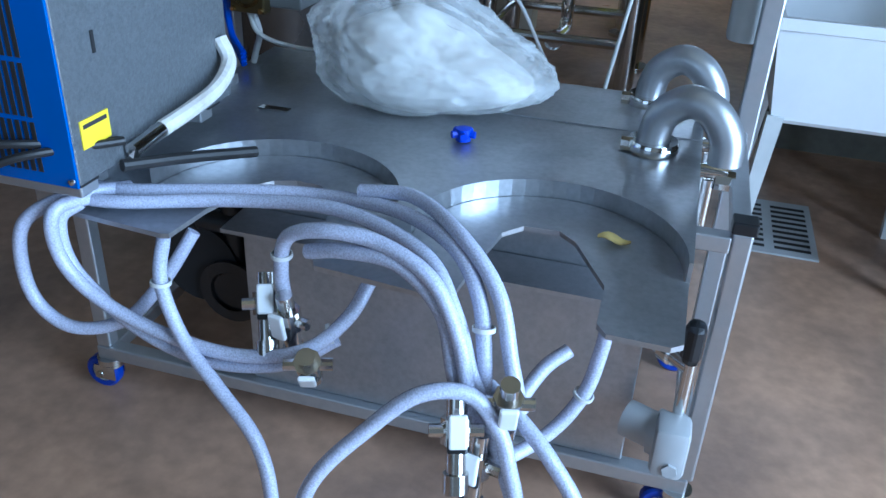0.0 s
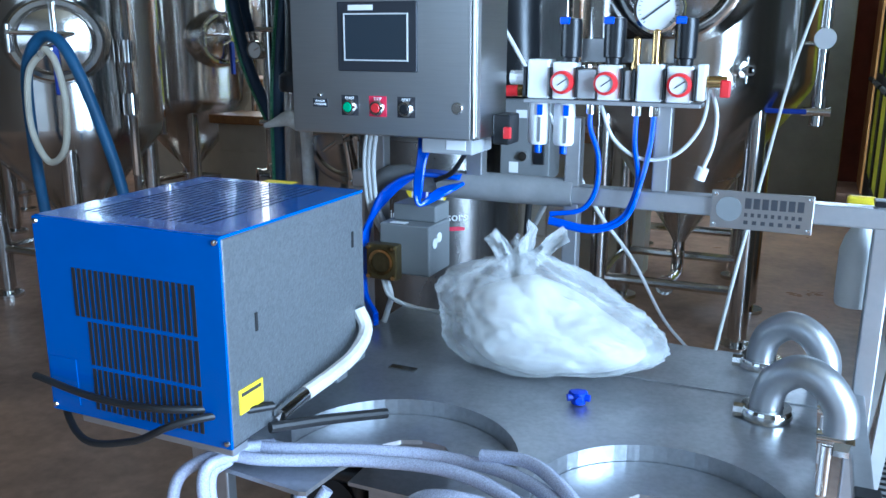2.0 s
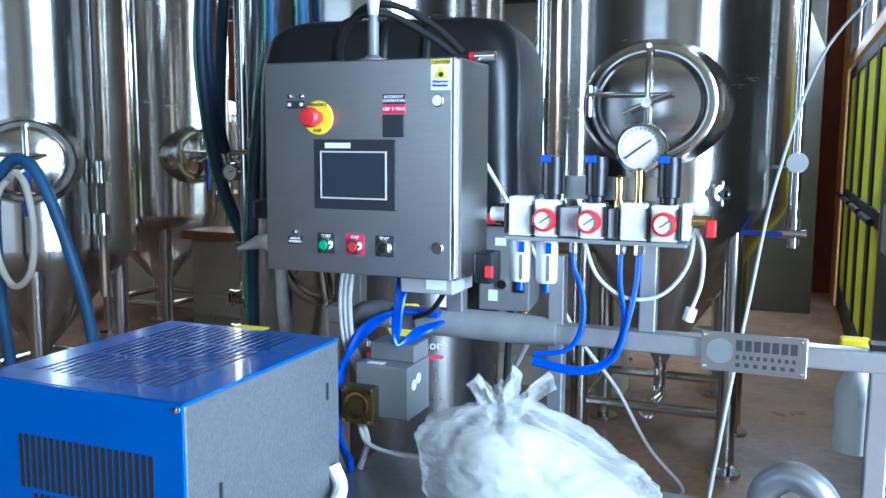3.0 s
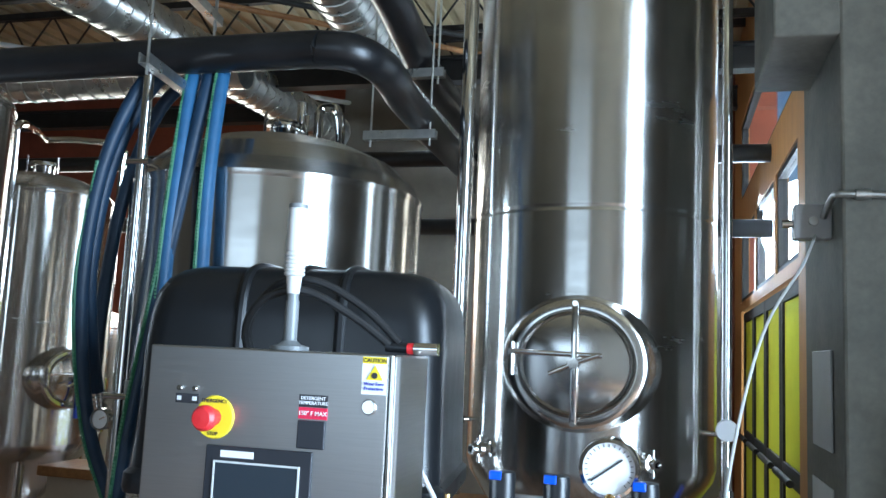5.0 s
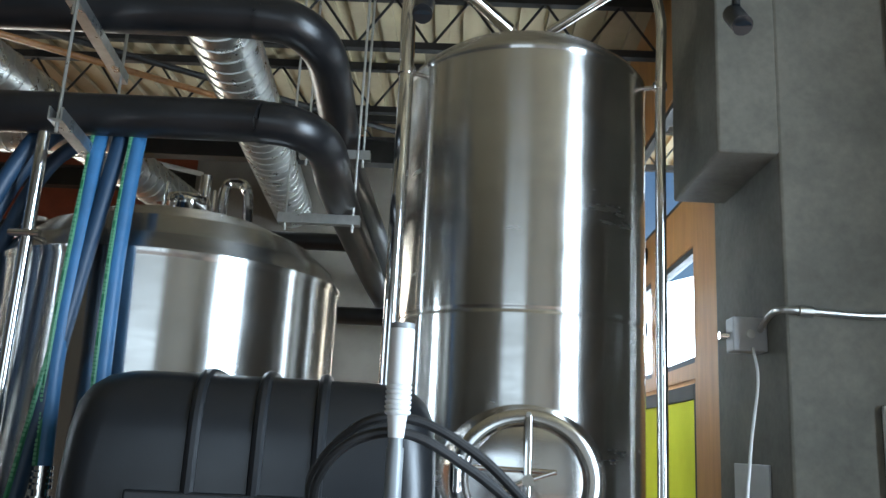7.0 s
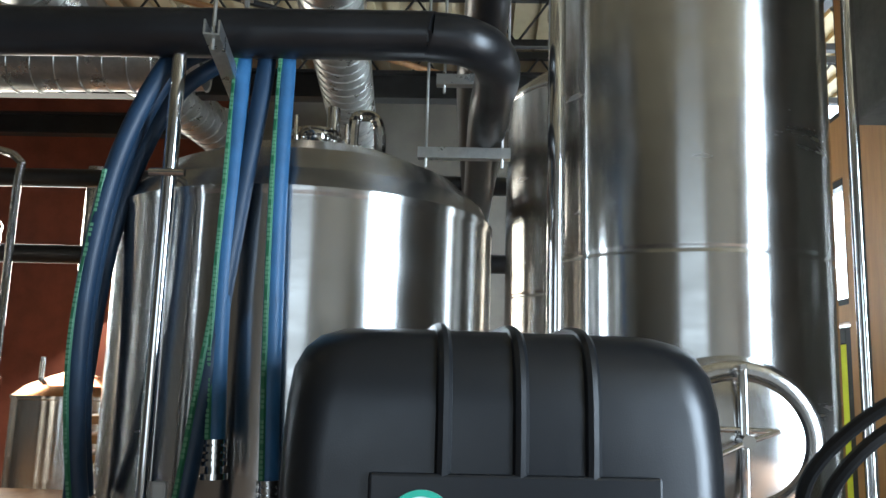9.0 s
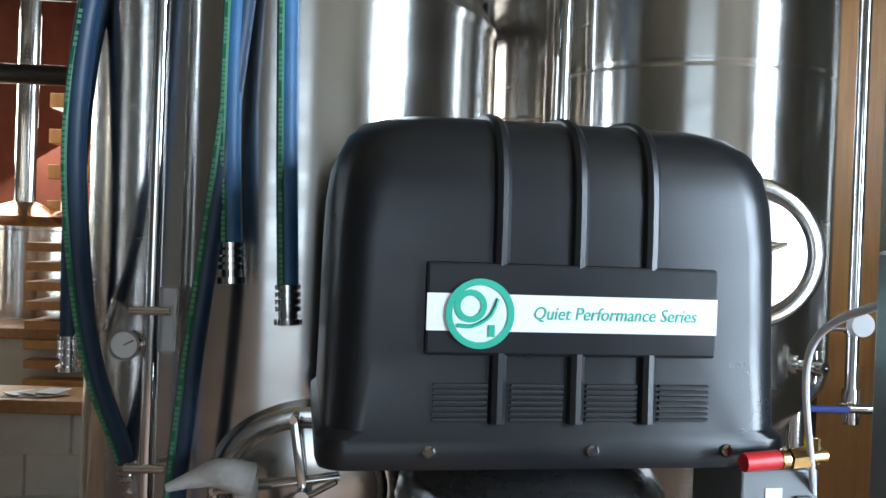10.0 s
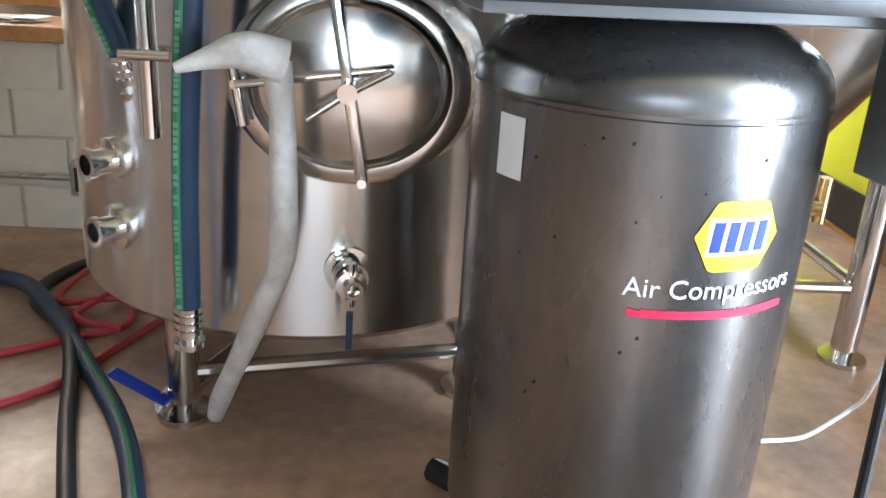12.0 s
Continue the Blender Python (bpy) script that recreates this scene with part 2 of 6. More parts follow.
def text(name, body, size, m, parent, loc, rot=(90, 0, 0), depth=0.0006, align="CENTER", bend=None, shear=0.0, wide=1.0):
    cu = bpy.data.curves.new(name, "FONT")
    cu.body, cu.size, cu.extrude, cu.align_x, cu.align_y, cu.shear = body, size, depth, align, "CENTER", shear
    cu.resolution_u = 3
    tmp = new("tmp_text", cu)
    dg = bpy.context.evaluated_depsgraph_get()
    me = bpy.data.meshes.new_from_object(tmp.evaluated_get(dg))
    bpy.data.objects.remove(tmp)
    me.materials.clear()
    me.materials.append(M[m])
    me.transform(Matrix.Diagonal((wide, 1, 1, 1)))
    if bend:
        me.transform(pose(*loc, *rot))
        for v in me.vertices:
            a = v.co.x / bend
            rr = -v.co.y
            v.co = Vector((rr * math.sin(a), -rr * math.cos(a), v.co.z))
    ob = new(name, me)
    ob.parent = parent
    if not bend:
        ob.matrix_local = pose(*loc, *rot)
    return ob


def bars(bm, x0, x1, z, h, y, n, gap=0.25):
    w = (x1 - x0) / n
    for i in range(n):
        box(bm, x0 + i * w, x0 + (i + 1 - gap) * w, y - 0.0006, y, z - h / 2, z + h / 2)
    return bm


def arc_disc(bm, cx, cz, r, y0, y1, seg=32):
    return lathe(bm, [(r, y0), (r, y1)], seg, (cx, 0, cz), "y", True)


def slab_with_holes(bm, x0, x1, y0, y1, z0, z1, holes, plane="yz"):
    """A wall slab cut into strips round rectangular holes (a0, a1, b0, b1) along its length and height."""
    if plane == "yz":
        a0, a1 = y0, y1
    else:
        a0, a1 = x0, x1
    cuts = sorted({a0, a1, *(h for hole in holes for h in hole[:2])})
    for a, b in zip(cuts, cuts[1:]):
        spans, low = [], z0
        for h in sorted((h for h in holes if h[0] < (a + b) / 2 < h[1]), key=lambda h: h[2]):
            if h[2] > low:
                spans.append((low, h[2]))
            low = h[3]
        if low < z1:
            spans.append((low, z1))
        for s, t in spans:
            if plane == "yz":
                box(bm, x0, x1, a, b, s, t)
            else:
                box(bm, a, b, y0, y1, s, t)
    return bm


# ---- the setting ----
def structure(name, bm, m, label, category, smooth=False):
    return tagged(part(name, bm, m, None, smooth), label, category, "", "structure")


structure("floor", box(bmesh.new(), -9, 4.8, -3.7, 9.2, 0.0, FZ), "floor", "stained reddish-brown concrete floor, worn and patchy", "floor")
# the opening in this unseen wall is added to go with the fill lamp
structure("wall_south", slab_with_holes(bmesh.new(), -9, 4.8, -3.7, -3.5, 0, 5.2, [(-1.9, 0.7, 1.1, 3.5)], "xz"), "wallpaint", "dull painted wall out of view with an added opening", "wall")
structure("wall_east", slab_with_holes(bmesh.new(), 4.6, 4.8, -3.5, 3.75, 0, 5.2, [(-1.5, 1.3, FZ, 4.4)]), "wallpaint", "dull painted wall with an open roll-up door", "wall")
structure("wall_inner", box(bmesh.new(), 2.05, 4.8, 3.75, 3.95, 0, 5.2), "wallpaint", "dull dark painted wall beside the concrete column", "wall")
# unseen blocker, added to keep part of the door light off the column
structure("wall_return", box(bmesh.new(), 3.2, 3.32, 1.5, 3.75, 0, 5.2), "wallpaint", "dull painted wall added out of view to shade the column", "wall")
structure("wall_west", box(bmesh.new(), -9.2, -9, -3.7, 9.2, 0, 5.2), "wallpaint", "dull painted wall", "wall")
structure("wall_north", box(bmesh.new(), -9, 1.9, 9.2, 9.4, 0, 5.2), "redwall", "brick-red painted far wall", "wall")
structure("wall_window", slab_with_holes(bmesh.new(), 1.5, 1.58, 4.55, 9.2, 0, 5.2, [(5.1, 8.44, 0.24, 2.3), (5.1, 6.0, 2.38, 3.0), (6.1, 7.2, 2.38, 3.0), (7.3, 8.5, 2.38, 3.0), (5.1, 8.5, 3.3, 4.0)]),
          "plywood", "orange wood-lined wall with high windows", "wall")
bm = box(bmesh.new(), 1.45, 2.1, 3.73, 4.55, 0, 5.2, 0.012)
box(bm, 1.225, 1.46, 3.733, 4.4, 3.02, 5.2, 0.012)
structure("column", bm, "concrete", "grey cast concrete column with a projecting haunch", "column")
structure("backdrop", box(bmesh.new(), 3.4, 3.45, 3.96, 10, -0.5, 6), "daylight", "bright overcast daylight outside the windows", "daylight")
structure("ground", box(bmesh.new(), -60, 60, -60, 60, -0.5, -0.25), "concrete", "grey paved ground outside", "ground")

# roof deck with joists
bm = box(bmesh.new(), -9.2, 4.8, -3.7, 9.4, 4.9, 5.1)
for i in range(70):
    x = -9 + i * 0.2
    box(bm, x, x + 0.1, -3.6, 9.2, 4.862, 4.9)
structure("ceiling", bm, "deck", "tan ribbed roof deck", "ceiling")
bm = bmesh.new()
for y in np.arange(-3, 9, 1.1):
    box(bm, -9, 4.6, y, y + 0.06, 4.78, 4.84)
    box(bm, -9, 4.6, y, y + 0.06, 4.42, 4.47)
    for i in range(28):
        x = -9 + i * 0.5
        rod(bm, (x, y + 0.03, 4.45), (x + 0.25, y + 0.03, 4.8), 0.01, 5)
        rod(bm, (x + 0.25, y + 0.03, 4.8), (x + 0.5, y + 0.03, 4.45), 0.01, 5)
structure("ceiling_joists", bm, "darksteel", "dark open-web steel roof joists", "ceiling joists")


# ---- vessels ----
def manway(parent, cx, cz, ry, w, h, yaw_deg, steel="steel", tilt=0.0, depth=0.12):
    """An oval manway on a short neck, facing -y of its own frame, whose collar flares into the shell at distance ry."""
    e = pose(cx, 0, cz, 0, 0, 0)
    grp = pose(0, 0, 0, 0, 0, yaw_deg)

    def oval(bm, prof, seg=48):
        rings = []
        for k, y in prof:
            rings.append([bm.verts.new((k * w * math.cos(2 * math.pi * i / seg), y, k * h * math.sin(2 * math.pi * i / seg))) for i in range(seg)])
        for a, b in zip(rings, rings[1:]):
            for i in range(seg):
                bm.faces.new((a[i], a[(i + 1) % seg], b[(i + 1) % seg], b[i]))
        return rings

    y0 = -ry
    made = []
    bm = bmesh.new()
    oval(bm, [(1.3, y0 + 0.1), (1.22, y0 + 0.02), (1.16, y0 - depth * 0.3), (1.12, y0 - depth * 0.6), (1.1, y0 - depth * 0.9), (1.04, y0 - depth), (0.93, y0 - depth), (0.9, y0 - depth * 0.93), (0.9, y0 + 0.16)])
    made.append(part("collar", bm, steel, parent, True))
    bm = bmesh.new()
    r = oval(bm, [(0.89, y0 - depth * 0.8), (0.89, y0 - depth - 0.004), (0.86, y0 - depth - 0.012), (0.82, y0 - depth - 0.004), (0.6, y0 - depth - 0.016), (0.25, y0 - depth - 0.024), (0.02, y0 - depth - 0.026)])
    bm.faces.new(r[-1])
    made.append(part("hatch", bm, steel, parent, True))
    bm = bmesh.new()
    yb = y0 - depth - 0.045
    box(bm, -0.012, 0.012, yb - 0.01, yb + 0.012, -h * 1.02, h * 1.02, 0.004)
    rod(bm, (0, yb - 0.05, 0), (0, yb + 0.01, 0), 0.02, 14)
    for s in (-1, 1):
        rod(bm, (0, yb - 0.02, s * h), (0, y0 - depth + 0.02, s * h), 0.01)
    for a in (20, 205):
        rod(bm, (0, yb - 0.04, 0), (0.095 * math.cos(radians(a)), yb - 0.045, 0.095 * math.sin(radians(a))), 0.008)
    rod(bm, (-w * 0.98, yb, 0.035), (w * 0.42, yb, 0.03), 0.009)
    rod(bm, (-w * 0.98, yb, 0.035), (-w * 0.98, y0 - depth * 0.6, 0.035), 0.011)
    rod(bm, (-w * 0.99, yb + 0.02, -0.05), (-w * 0.99, yb + 0.02, 0.07), 0.014)
    made.append(part("clamp_arm", bm, "chrome", parent, True))
    for o in made:
        o.matrix_local = grp @ e
    made[-1].matrix_local = grp @ e @ pose(0, 0, 0, 0, tilt, 0)


def tri_valve(parent, m, blue=True):
    bm = bmesh.new()
    lathe(bm, [(0.032, 0), (0.032, -0.014), (0.02, -0.016), (0.02, -0.05), (0.034, -0.052), (0.034, -0.07), (0.021, -0.072), (0.021, -0.1), (0.013, -0.1), (0.013, -0.05)], 18, axis="y")
    rod(bm, (0, -0.06, -0.05), (0, -0.06, 0.05), 0.012)
    v = part("valve", bm, "chrome", parent, True)
    v.matrix_local = m
    return v


def shell_tank(name, label, x, y, R, zb, zs, top, legs, cone=None, group="", seam=None, fit_top=True):
    """An upright cylinder with a domed top; cone: height of the tip; legs: angles of the legs."""
    t = thing(name, label, "tank", x, y, 0, 0, group)
    prof = []
    if cone is not None:
        prof += [(0.03, cone), (0.045, cone + 0.03), (R * 0.92, zb - 0.06), (R * 0.98, zb - 0.015), (R, zb + 0.03)]
    else:
        prof += [(0.02, zb - 0.03), (R * 0.7, zb - 0.025), (R * 0.97, zb - 0.012), (R, zb + 0.008)]
    if seam:
        prof += [(R, seam - 0.012), (R - 0.003, seam - 0.006), (R - 0.003, seam + 0.006), (R, seam + 0.012)]
    prof += [(R, zs - 0.012), (R + 0.004, zs - 0.006), (R + 0.004, zs + 0.012), (R * 0.985, zs + 0.03), (R * 0.95, zs + 0.25 * (top - zs)), (R * 0.8, zs + 0.55 * (top - zs)), (R * 0.55, zs + 0.8 * (top - zs)), (R * 0.25, top - 0.01), (0.04, top)]
    part("shell", lathe(bmesh.new(), prof, 96), "tank", t, True)
    bm = bmesh.new()
    for a in legs:
        c, s = math.cos(radians(a)), math.sin(radians(a))
        lx, ly = R * 0.82 * c, R * 0.82 * s
        rod(bm, (lx, ly, FZ + 0.05), (lx, ly, zb + 0.05), 0.042, 16)
        rod(bm, (lx, ly, FZ), (lx, ly, FZ + 0.018), 0.075, 18)
        rod(bm, (lx, ly, FZ + 0.018), (lx, ly, FZ + 0.07), 0.03, 12)
    pts = [(R * 0.82 * math.cos(radians(a)), R * 0.82 * math.sin(radians(a))) for a in legs]
    zc = FZ + (0.13 if cone is None else 0.26)
    for p, q in zip(pts, pts[1:] + pts[:1]):
        rod(bm, (*p, zc), (*q, zc), 0.022, 10)
    part("leg_frame", bm, "steel", t, True)
    if fit_top:
        bm = bmesh.new()
        lathe(bm, [(0.07, top - 0.03), (0.07, top + 0.045), (0.095, top + 0.047), (0.095, top + 0.062), (0.09, top + 0.075), (0.02, top + 0.08)], 24)
        for i in range(3):
            a = i * 2.1
            rod(bm, (0.11 * math.cos(a), 0.11 * math.sin(a), top), (0.11 * math.cos(a), 0.11 * math.sin(a), top + 0.11), 0.007, 8)
        part("top_fitting", bm, "chrome", t, True)
    return t


# tall fermenter nearest the column
tt = shell_tank("fermenter_tank", "tall polished stainless conical fermenter on four legs", 0.54, 4.3, 0.525, 1.36, 3.45, 3.66, (-138, -42, 42, 138), 0.62, "conical fermenters", 2.4)
manway(tt, 0.0, 1.8, 0.525, 0.235, 0.215, 0, depth=0.085)
bm = bmesh.new()
for a, r in ((-150, 0.032), (-24, 0.022)):
    c, s = math.cos(radians(a)), math.sin(radians(a))
    px, py = 0.6 * c, 0.6 * s
    sweep(bm, [(px, py, 1.25), (px, py, 3.2), (px, py, 3.78), (px * 0.8, py * 0.8, 3.92), (0.1 * c, 0.1 * s, 3.76)], r, 12, 10)
    for z in (1.55, 3.42):
        rod(bm, (px, py, z), (0.515 * c, 0.515 * s, z), 0.01)
        rod(bm, (px, py, z - 0.015), (px, py, z + 0.015), r + 0.008)
part("riser_pipe", bm, "chrome", tt, True)
tri_valve(tt, pose(0.25, -0.46, 1.45, 0, 0, 28))
tri_valve(tt, pose(-0.345, -0.395, 1.45, 0, 0, -41))
bm = bmesh.new()
lathe(bm, [(0.03, 0.45), (0.03, 0.72)], 14)
sweep(bm, [(0, 0, 0.5), (0, -0.06, 0.46), (-0.02, -0.2, 0.45)], 0.028, 12)
rod(bm, (-0.05, -0.16, 0.45), (0.13, -0.16, 0.45), 0.012)
lathe(bm, [(0.045, -0.22), (0.045, -0.2), (0.02, -0.2)], 16, (-0.02, 0, 0.45), "y")
part("drain_valve", bm, "chrome", tt, True)
bm = bmesh.new()
c, s = 0.6 * math.cos(radians(-24)), 0.6 * math.sin(radians(-24))
lathe(bm, [(0.0, -0.035), (0.04, -0.035), (0.042, -0.03), (0.042, 0), (0.0, 0)], 20, (c, s - 0.03, 1.57), "y")
part("dial_thermometer", bm, "white", tt, True, "small round white dial thermometer")
bm = bmesh.new()
rod(bm, (c, s, 1.22), (c, s, 1.34), 0.03)
rod(bm, (c + 0.05, s - 0.04, 1.28), (c - 0.06, s - 0.04, 1.28), 0.018)
part("side_valve", bm, "chrome", tt, True)
part("valve_handle", box(bmesh.new(), c - 0.2, c - 0.04, s - 0.075, s - 0.05, 1.27, 1.29, 0.004), "handleblue", tt)

# a twin stands behind it
t2 = shell_tank("fermenter_tank", "tall polished stainless conical fermenter behind another", 0.42, 5.5, 0.525, 1.36, 3.45, 3.66, (-138, -42, 42, 138), 0.62, "conical fermenters", 2.4)

# broad jacketed tank behind the compressor
wt_ = shell_tank("brite_tank", "broad polished stainless tank with an oval hatch, on four legs", -0.85, 4.03, 0.645, 0.56, 2.47, 2.76, (-125, -30, 55, 145), None, "", 0.0)
manway(wt_, 0.132, 1.158, 0.615, 0.225, 0.19, 0, tilt=-9, depth=0.07)
bm = bmesh.new()
sweep(bm, [(0.12, 0.1, 2.72), (0.12, 0.1, 2.9), (0.15, 0.11, 2.94), (0.21, 0.12, 2.91), (0.225, 0.13, 2.7)], 0.022, 10)
rod(bm, (0.05, 0.06, 2.73), (0.05, 0.06, 2.95), 0.025)
part("vent_pipe", bm, "chrome", wt_, True)
bm = bmesh.new()
rx, ry_ = -0.275, -0.665
rod(bm, (rx, ry_, 1.03), (rx, ry_, 3.0), 0.021, 14)
for z, k in ((1.2, 0.0), (1.6, 0.0), (2.5, 0.0)):
    rod(bm, (rx, ry_, z), (rx * 0.95, ry_ + 0.1, z), 0.009)
    rod(bm, (rx - k * 0.14 - 0.05, ry_ + k - 0.02, z), (rx - k * 0.14 + 0.05, ry_ + k - 0.02, z), 0.012)
part("spray_riser", bm, "chrome", wt_, True)
bm = bmesh.new()
lathe(bm, [(0.0, -0.03), (0.033, -0.03), (0.036, -0.022), (0.036, 0), (0.0, 0.002)], 24, (-0.335, -0.66, 1.512), "y")
part("pressure_gauge", bm, "white", wt_, True, "round white dial gauge in a steel case")
bm = lathe(bmesh.new(), [(0.034, -0.034), (0.04, -0.034), (0.04, 0.0), (0.034, 0.002)], 24, (-0.335, -0.66, 1.512), "y")
rod(bm, (-0.335, -0.665, 1.512), (-0.275, -0.665, 1.512), 0.012)
rod(bm, (-0.335, -0.693, 1.512), (-0.31, -0.693, 1.525), 0.003, 6)
part("gauge_case", bm, "chrome", wt_, True)
bm = box(bmesh.new(), -0.26, -0.215, -0.652, -0.648, 1.49, 1.66, 0.01)
part("tag_plate", bm, "offwhite", wt_)
for px, pz in ((-0.42, 0.765), (-0.425, 0.925), (0.13, 0.735), (0.54, 0.79)):
    py = -math.sqrt(max(0.01, 0.645 ** 2 - px ** 2))
    a = math.degrees(math.atan2(px, -py))
    bm = bmesh.new()
    lathe(bm, [(0.055, 0.02), (0.055, -0.012), (0.032, -0.014), (0.032, -0.05), (0.038, -0.052), (0.038, -0.065), (0.024, -0.065), (0.024, 0.0)], 24, axis="y")
    o = part("port", bm, "chrome", wt_, True)
    o.matrix_local = pose(px, py, pz, 0, 0, a)
tri_valve(wt_, pose(0.13, -0.66, 0.735, 0, 0, 12))
part("lever", box(bmesh.new(), 0.135, 0.15, -0.76, -0.745, 0.595, 0.685, 0.003), "navyhose", wt_)
bm = bmesh.new()
sweep(bm, [(0, 0, 0.54), (0, -0.05, 0.42), (-0.2, -0.28, 0.33), (-0.33, -0.44, 0.265)], 0.026, 12)
lathe(bm, [(0.045, -0.03), (0.045, 0.0), (0.03, 0.0), (0.03, 0.06)], 18, (-0.33, -0.44, 0.265), "y")
part("drain_pipe", bm, "chrome", wt_, True)
o = part("drain_handle", box(bmesh.new(), -0.13, 0.05, -0.02, 0.02, 0, 0.012, 0.005), "handleblue", wt_, False, "blue vinyl-coated lever")
o.matrix_local = pose(-0.38, -0.46, 0.29, 0, 18, -20)


def left_tank(x, y, R, zb, zs, top, mz, yaw):
    t = shell_tank("fermenter_tank", "polished stainless conical fermenter with an oval hatch", x, y, R, zb, zs, top, (-135, -45, 45, 135), zb - 0.55, "conical fermenters")
    manway(t, 0, mz, R, 0.19, 0.17, yaw, depth=0.09)
    bm = bmesh.new()
    for a in (yaw - 140, yaw - 55):
        c, s = math.cos(radians(a)), math.sin(radians(a))
        sweep(bm, [(c * (R + 0.06), s * (R + 0.06), 0.9), (c * (R + 0.06), s * (R + 0.06), top - 0.1), (c * (R + 0.05), s * (R + 0.05), top + 0.2), (c * R * 0.5, s * R * 0.5, top + 0.25), (0, 0, top + 0.24)], 0.022, 10)
    for z in (1.25, 1.5):
        rod(bm, (c * (R + 0.06), s * (R + 0.06), z - 0.05), (c * (R + 0.06), s * (R + 0.06), z + 0.05), 0.04)
    part("riser_pipe", bm, "chrome", t, True)
    part("hatch_handle", box(bmesh.new(), -0.015, 0.015, -R - 0.17, -R - 0.15, mz - 0.24, mz - 0.02, 0.005), "handleblue", t).matrix_local = pose(0, 0, 0, 0, 0, yaw)
    return t


left_tank(-3.3, 5.35, 0.47, 1.1, 2.74, 2.92, 1.55, 72)
left_tank(-2.5, 3.5, 0.47, 1.1, 2.85, 3.02, 1.55, 45)
left_tank(-4.3, 4.6, 0.5, 1.1, 2.9, 3.1, 1.6, 45)

# ---- the compressor ----
CX, CY, YAW = -0.216, 3.08, 7
comp = thing("air_compressor", "vertical air compressor with a graphite tank and black plastic hood", "compressor", CX, CY, 0, YAW)
R = 0.302
dome = [(R * math.cos(radians(a)) ** 0.6, 1.238 + 0.122 * math.sin(radians(a))) for a in range(8, 87, 6)]
part("receiver_tank", lathe(bmesh.new(), [(R * 0.9, FZ + 0.1), (R, FZ + 0.16), (R, 1.224), (R + 0.003, 1.227), (R + 0.003, 1.234), (R, 1.238)] + dome + [(0.01, 1.36)], 72), "ctank", comp, True)
bm = lathe(bmesh.new(), [(R * 0.86, FZ), (R * 0.9, FZ + 0.13), (R * 0.86, FZ + 0.13)], 48)
for i in range(4):
    a = radians(45 + 90 * i)
    c, s = math.cos(a), math.sin(a)
    sweep(bm, [(R * 0.9 * c, R * 0.9 * s, FZ + 0.09), (R * 1.05 * c, R * 1.05 * s, FZ + 0.03), (R * 1.35 * c, R * 1.35 * s, FZ + 0.03)], 0.03, 8)
part("base_ring", bm, "black", comp, True)
W, D = 0.458, 0.34


def hood_shell(bm):
    """A softly rounded box, open below, with the sides leaning in a little towards the top."""
    levels = [(1.385, 1.0, 0.05), (1.40, 1.012, 0.055), (1.44, 1.012, 0.06), (1.455, 0.985, 0.075), (1.6, 0.98, 0.085), (1.8, 0.975, 0.09), (1.89, 0.968, 0.1), (1.96, 0.95, 0.11), (2.0, 0.91, 0.12), (2.028, 0.85, 0.13), (2.043, 0.76, 0.12), (2.05, 0.45, 0.08)]
    rings = []
    for z, k, rad in levels:
        w, d = W * k, D * (k if z < 1.9 else 1 - (1 - k) * 1.35)
        ring = []
        for qx, qy, a0 in ((1, 1, 0), (-1, 1, 90), (-1, -1, 180), (1, -1, 270)):
            for i in range(7):
                a = radians(a0 + 15 * i)
                ring.append(bm.verts.new((qx * (w - rad) + rad * math.cos(a), qy * (d - rad) + rad * math.sin(a), z)))
        rings.append(ring)
    n = len(rings[0])
    for a, b in zip(rings, rings[1:]):
        for i in range(n):
            bm.faces.new((a[i], a[(i + 1) % n], b[(i + 1) % n], b[i]))
    bm.faces.new(rings[-1])
    return bm


part("hood", hood_shell(bmesh.new()), "black", comp, True, "black moulded plastic hood with raised ribs")
bm = bmesh.new()
for x in (-0.135, 0.015, 0.157):
    sweep(bm, [(x, -0.328, 1.76), (x, -0.328, 1.84), (x, -0.319, 1.94), (x, -0.288, 2.004), (x, -0.228, 2.036), (x, -0.12, 2.049), (x, 0.1, 2.05)], 0.017, 10)
    sweep(bm, [(x, -0.334, 1.47), (x, -0.332, 1.54), (x, -0.331, 1.6)], 0.017, 10)
part("rib", bm, "black", comp, True)
bm = box(bmesh.new(), -0.275, 0.29, -0.345, -0.3, 1.595, 1.765, 0.006)
part("name_panel", bm, "black", comp)
part("white_stripe", box(bmesh.new(), -0.273, 0.288, -0.3475, -0.344, 1.64, 1.708), "print_white", comp)
bm = lathe(bmesh.new(), [(0.0, -0.3495), (0.064, -0.3495), (0.064, -0.346), (0.0, -0.346)], 40, (-0.175, 0, 1.672), "y")
part("emblem_disc", bm, "mint", comp)
bm = lathe(bmesh.new(), [(0.052, -0.3515), (0.064, -0.3515), (0.064, -0.349), (0.052, -0.349), (0.052, -0.3515)], 40, (-0.175, 0, 1.672), "y")
lathe(bm, [(0.019, -0.3515), (0.03, -0.3515), (0.03, -0.349), (0.019, -0.349), (0.019, -0.3515)], 28, (-0.193, 0, 1.686), "y")
sweep(bm, [(-0.217, -0.35, 1.65), (-0.187, -0.35, 1.65), (-0.157, -0.35, 1.668), (-0.142, -0.35, 1.7)], 0.004, 6)
box(bm, -0.159, -0.147, -0.3515, -0.349, 1.63, 1.652)
part("emblem_mark", bm, "print_green", comp)
text("lettering", "Quiet Performance Series", 0.034, "print_green", comp, (0.085, -0.348, 1.674), shear=0.2, wide=0.9)
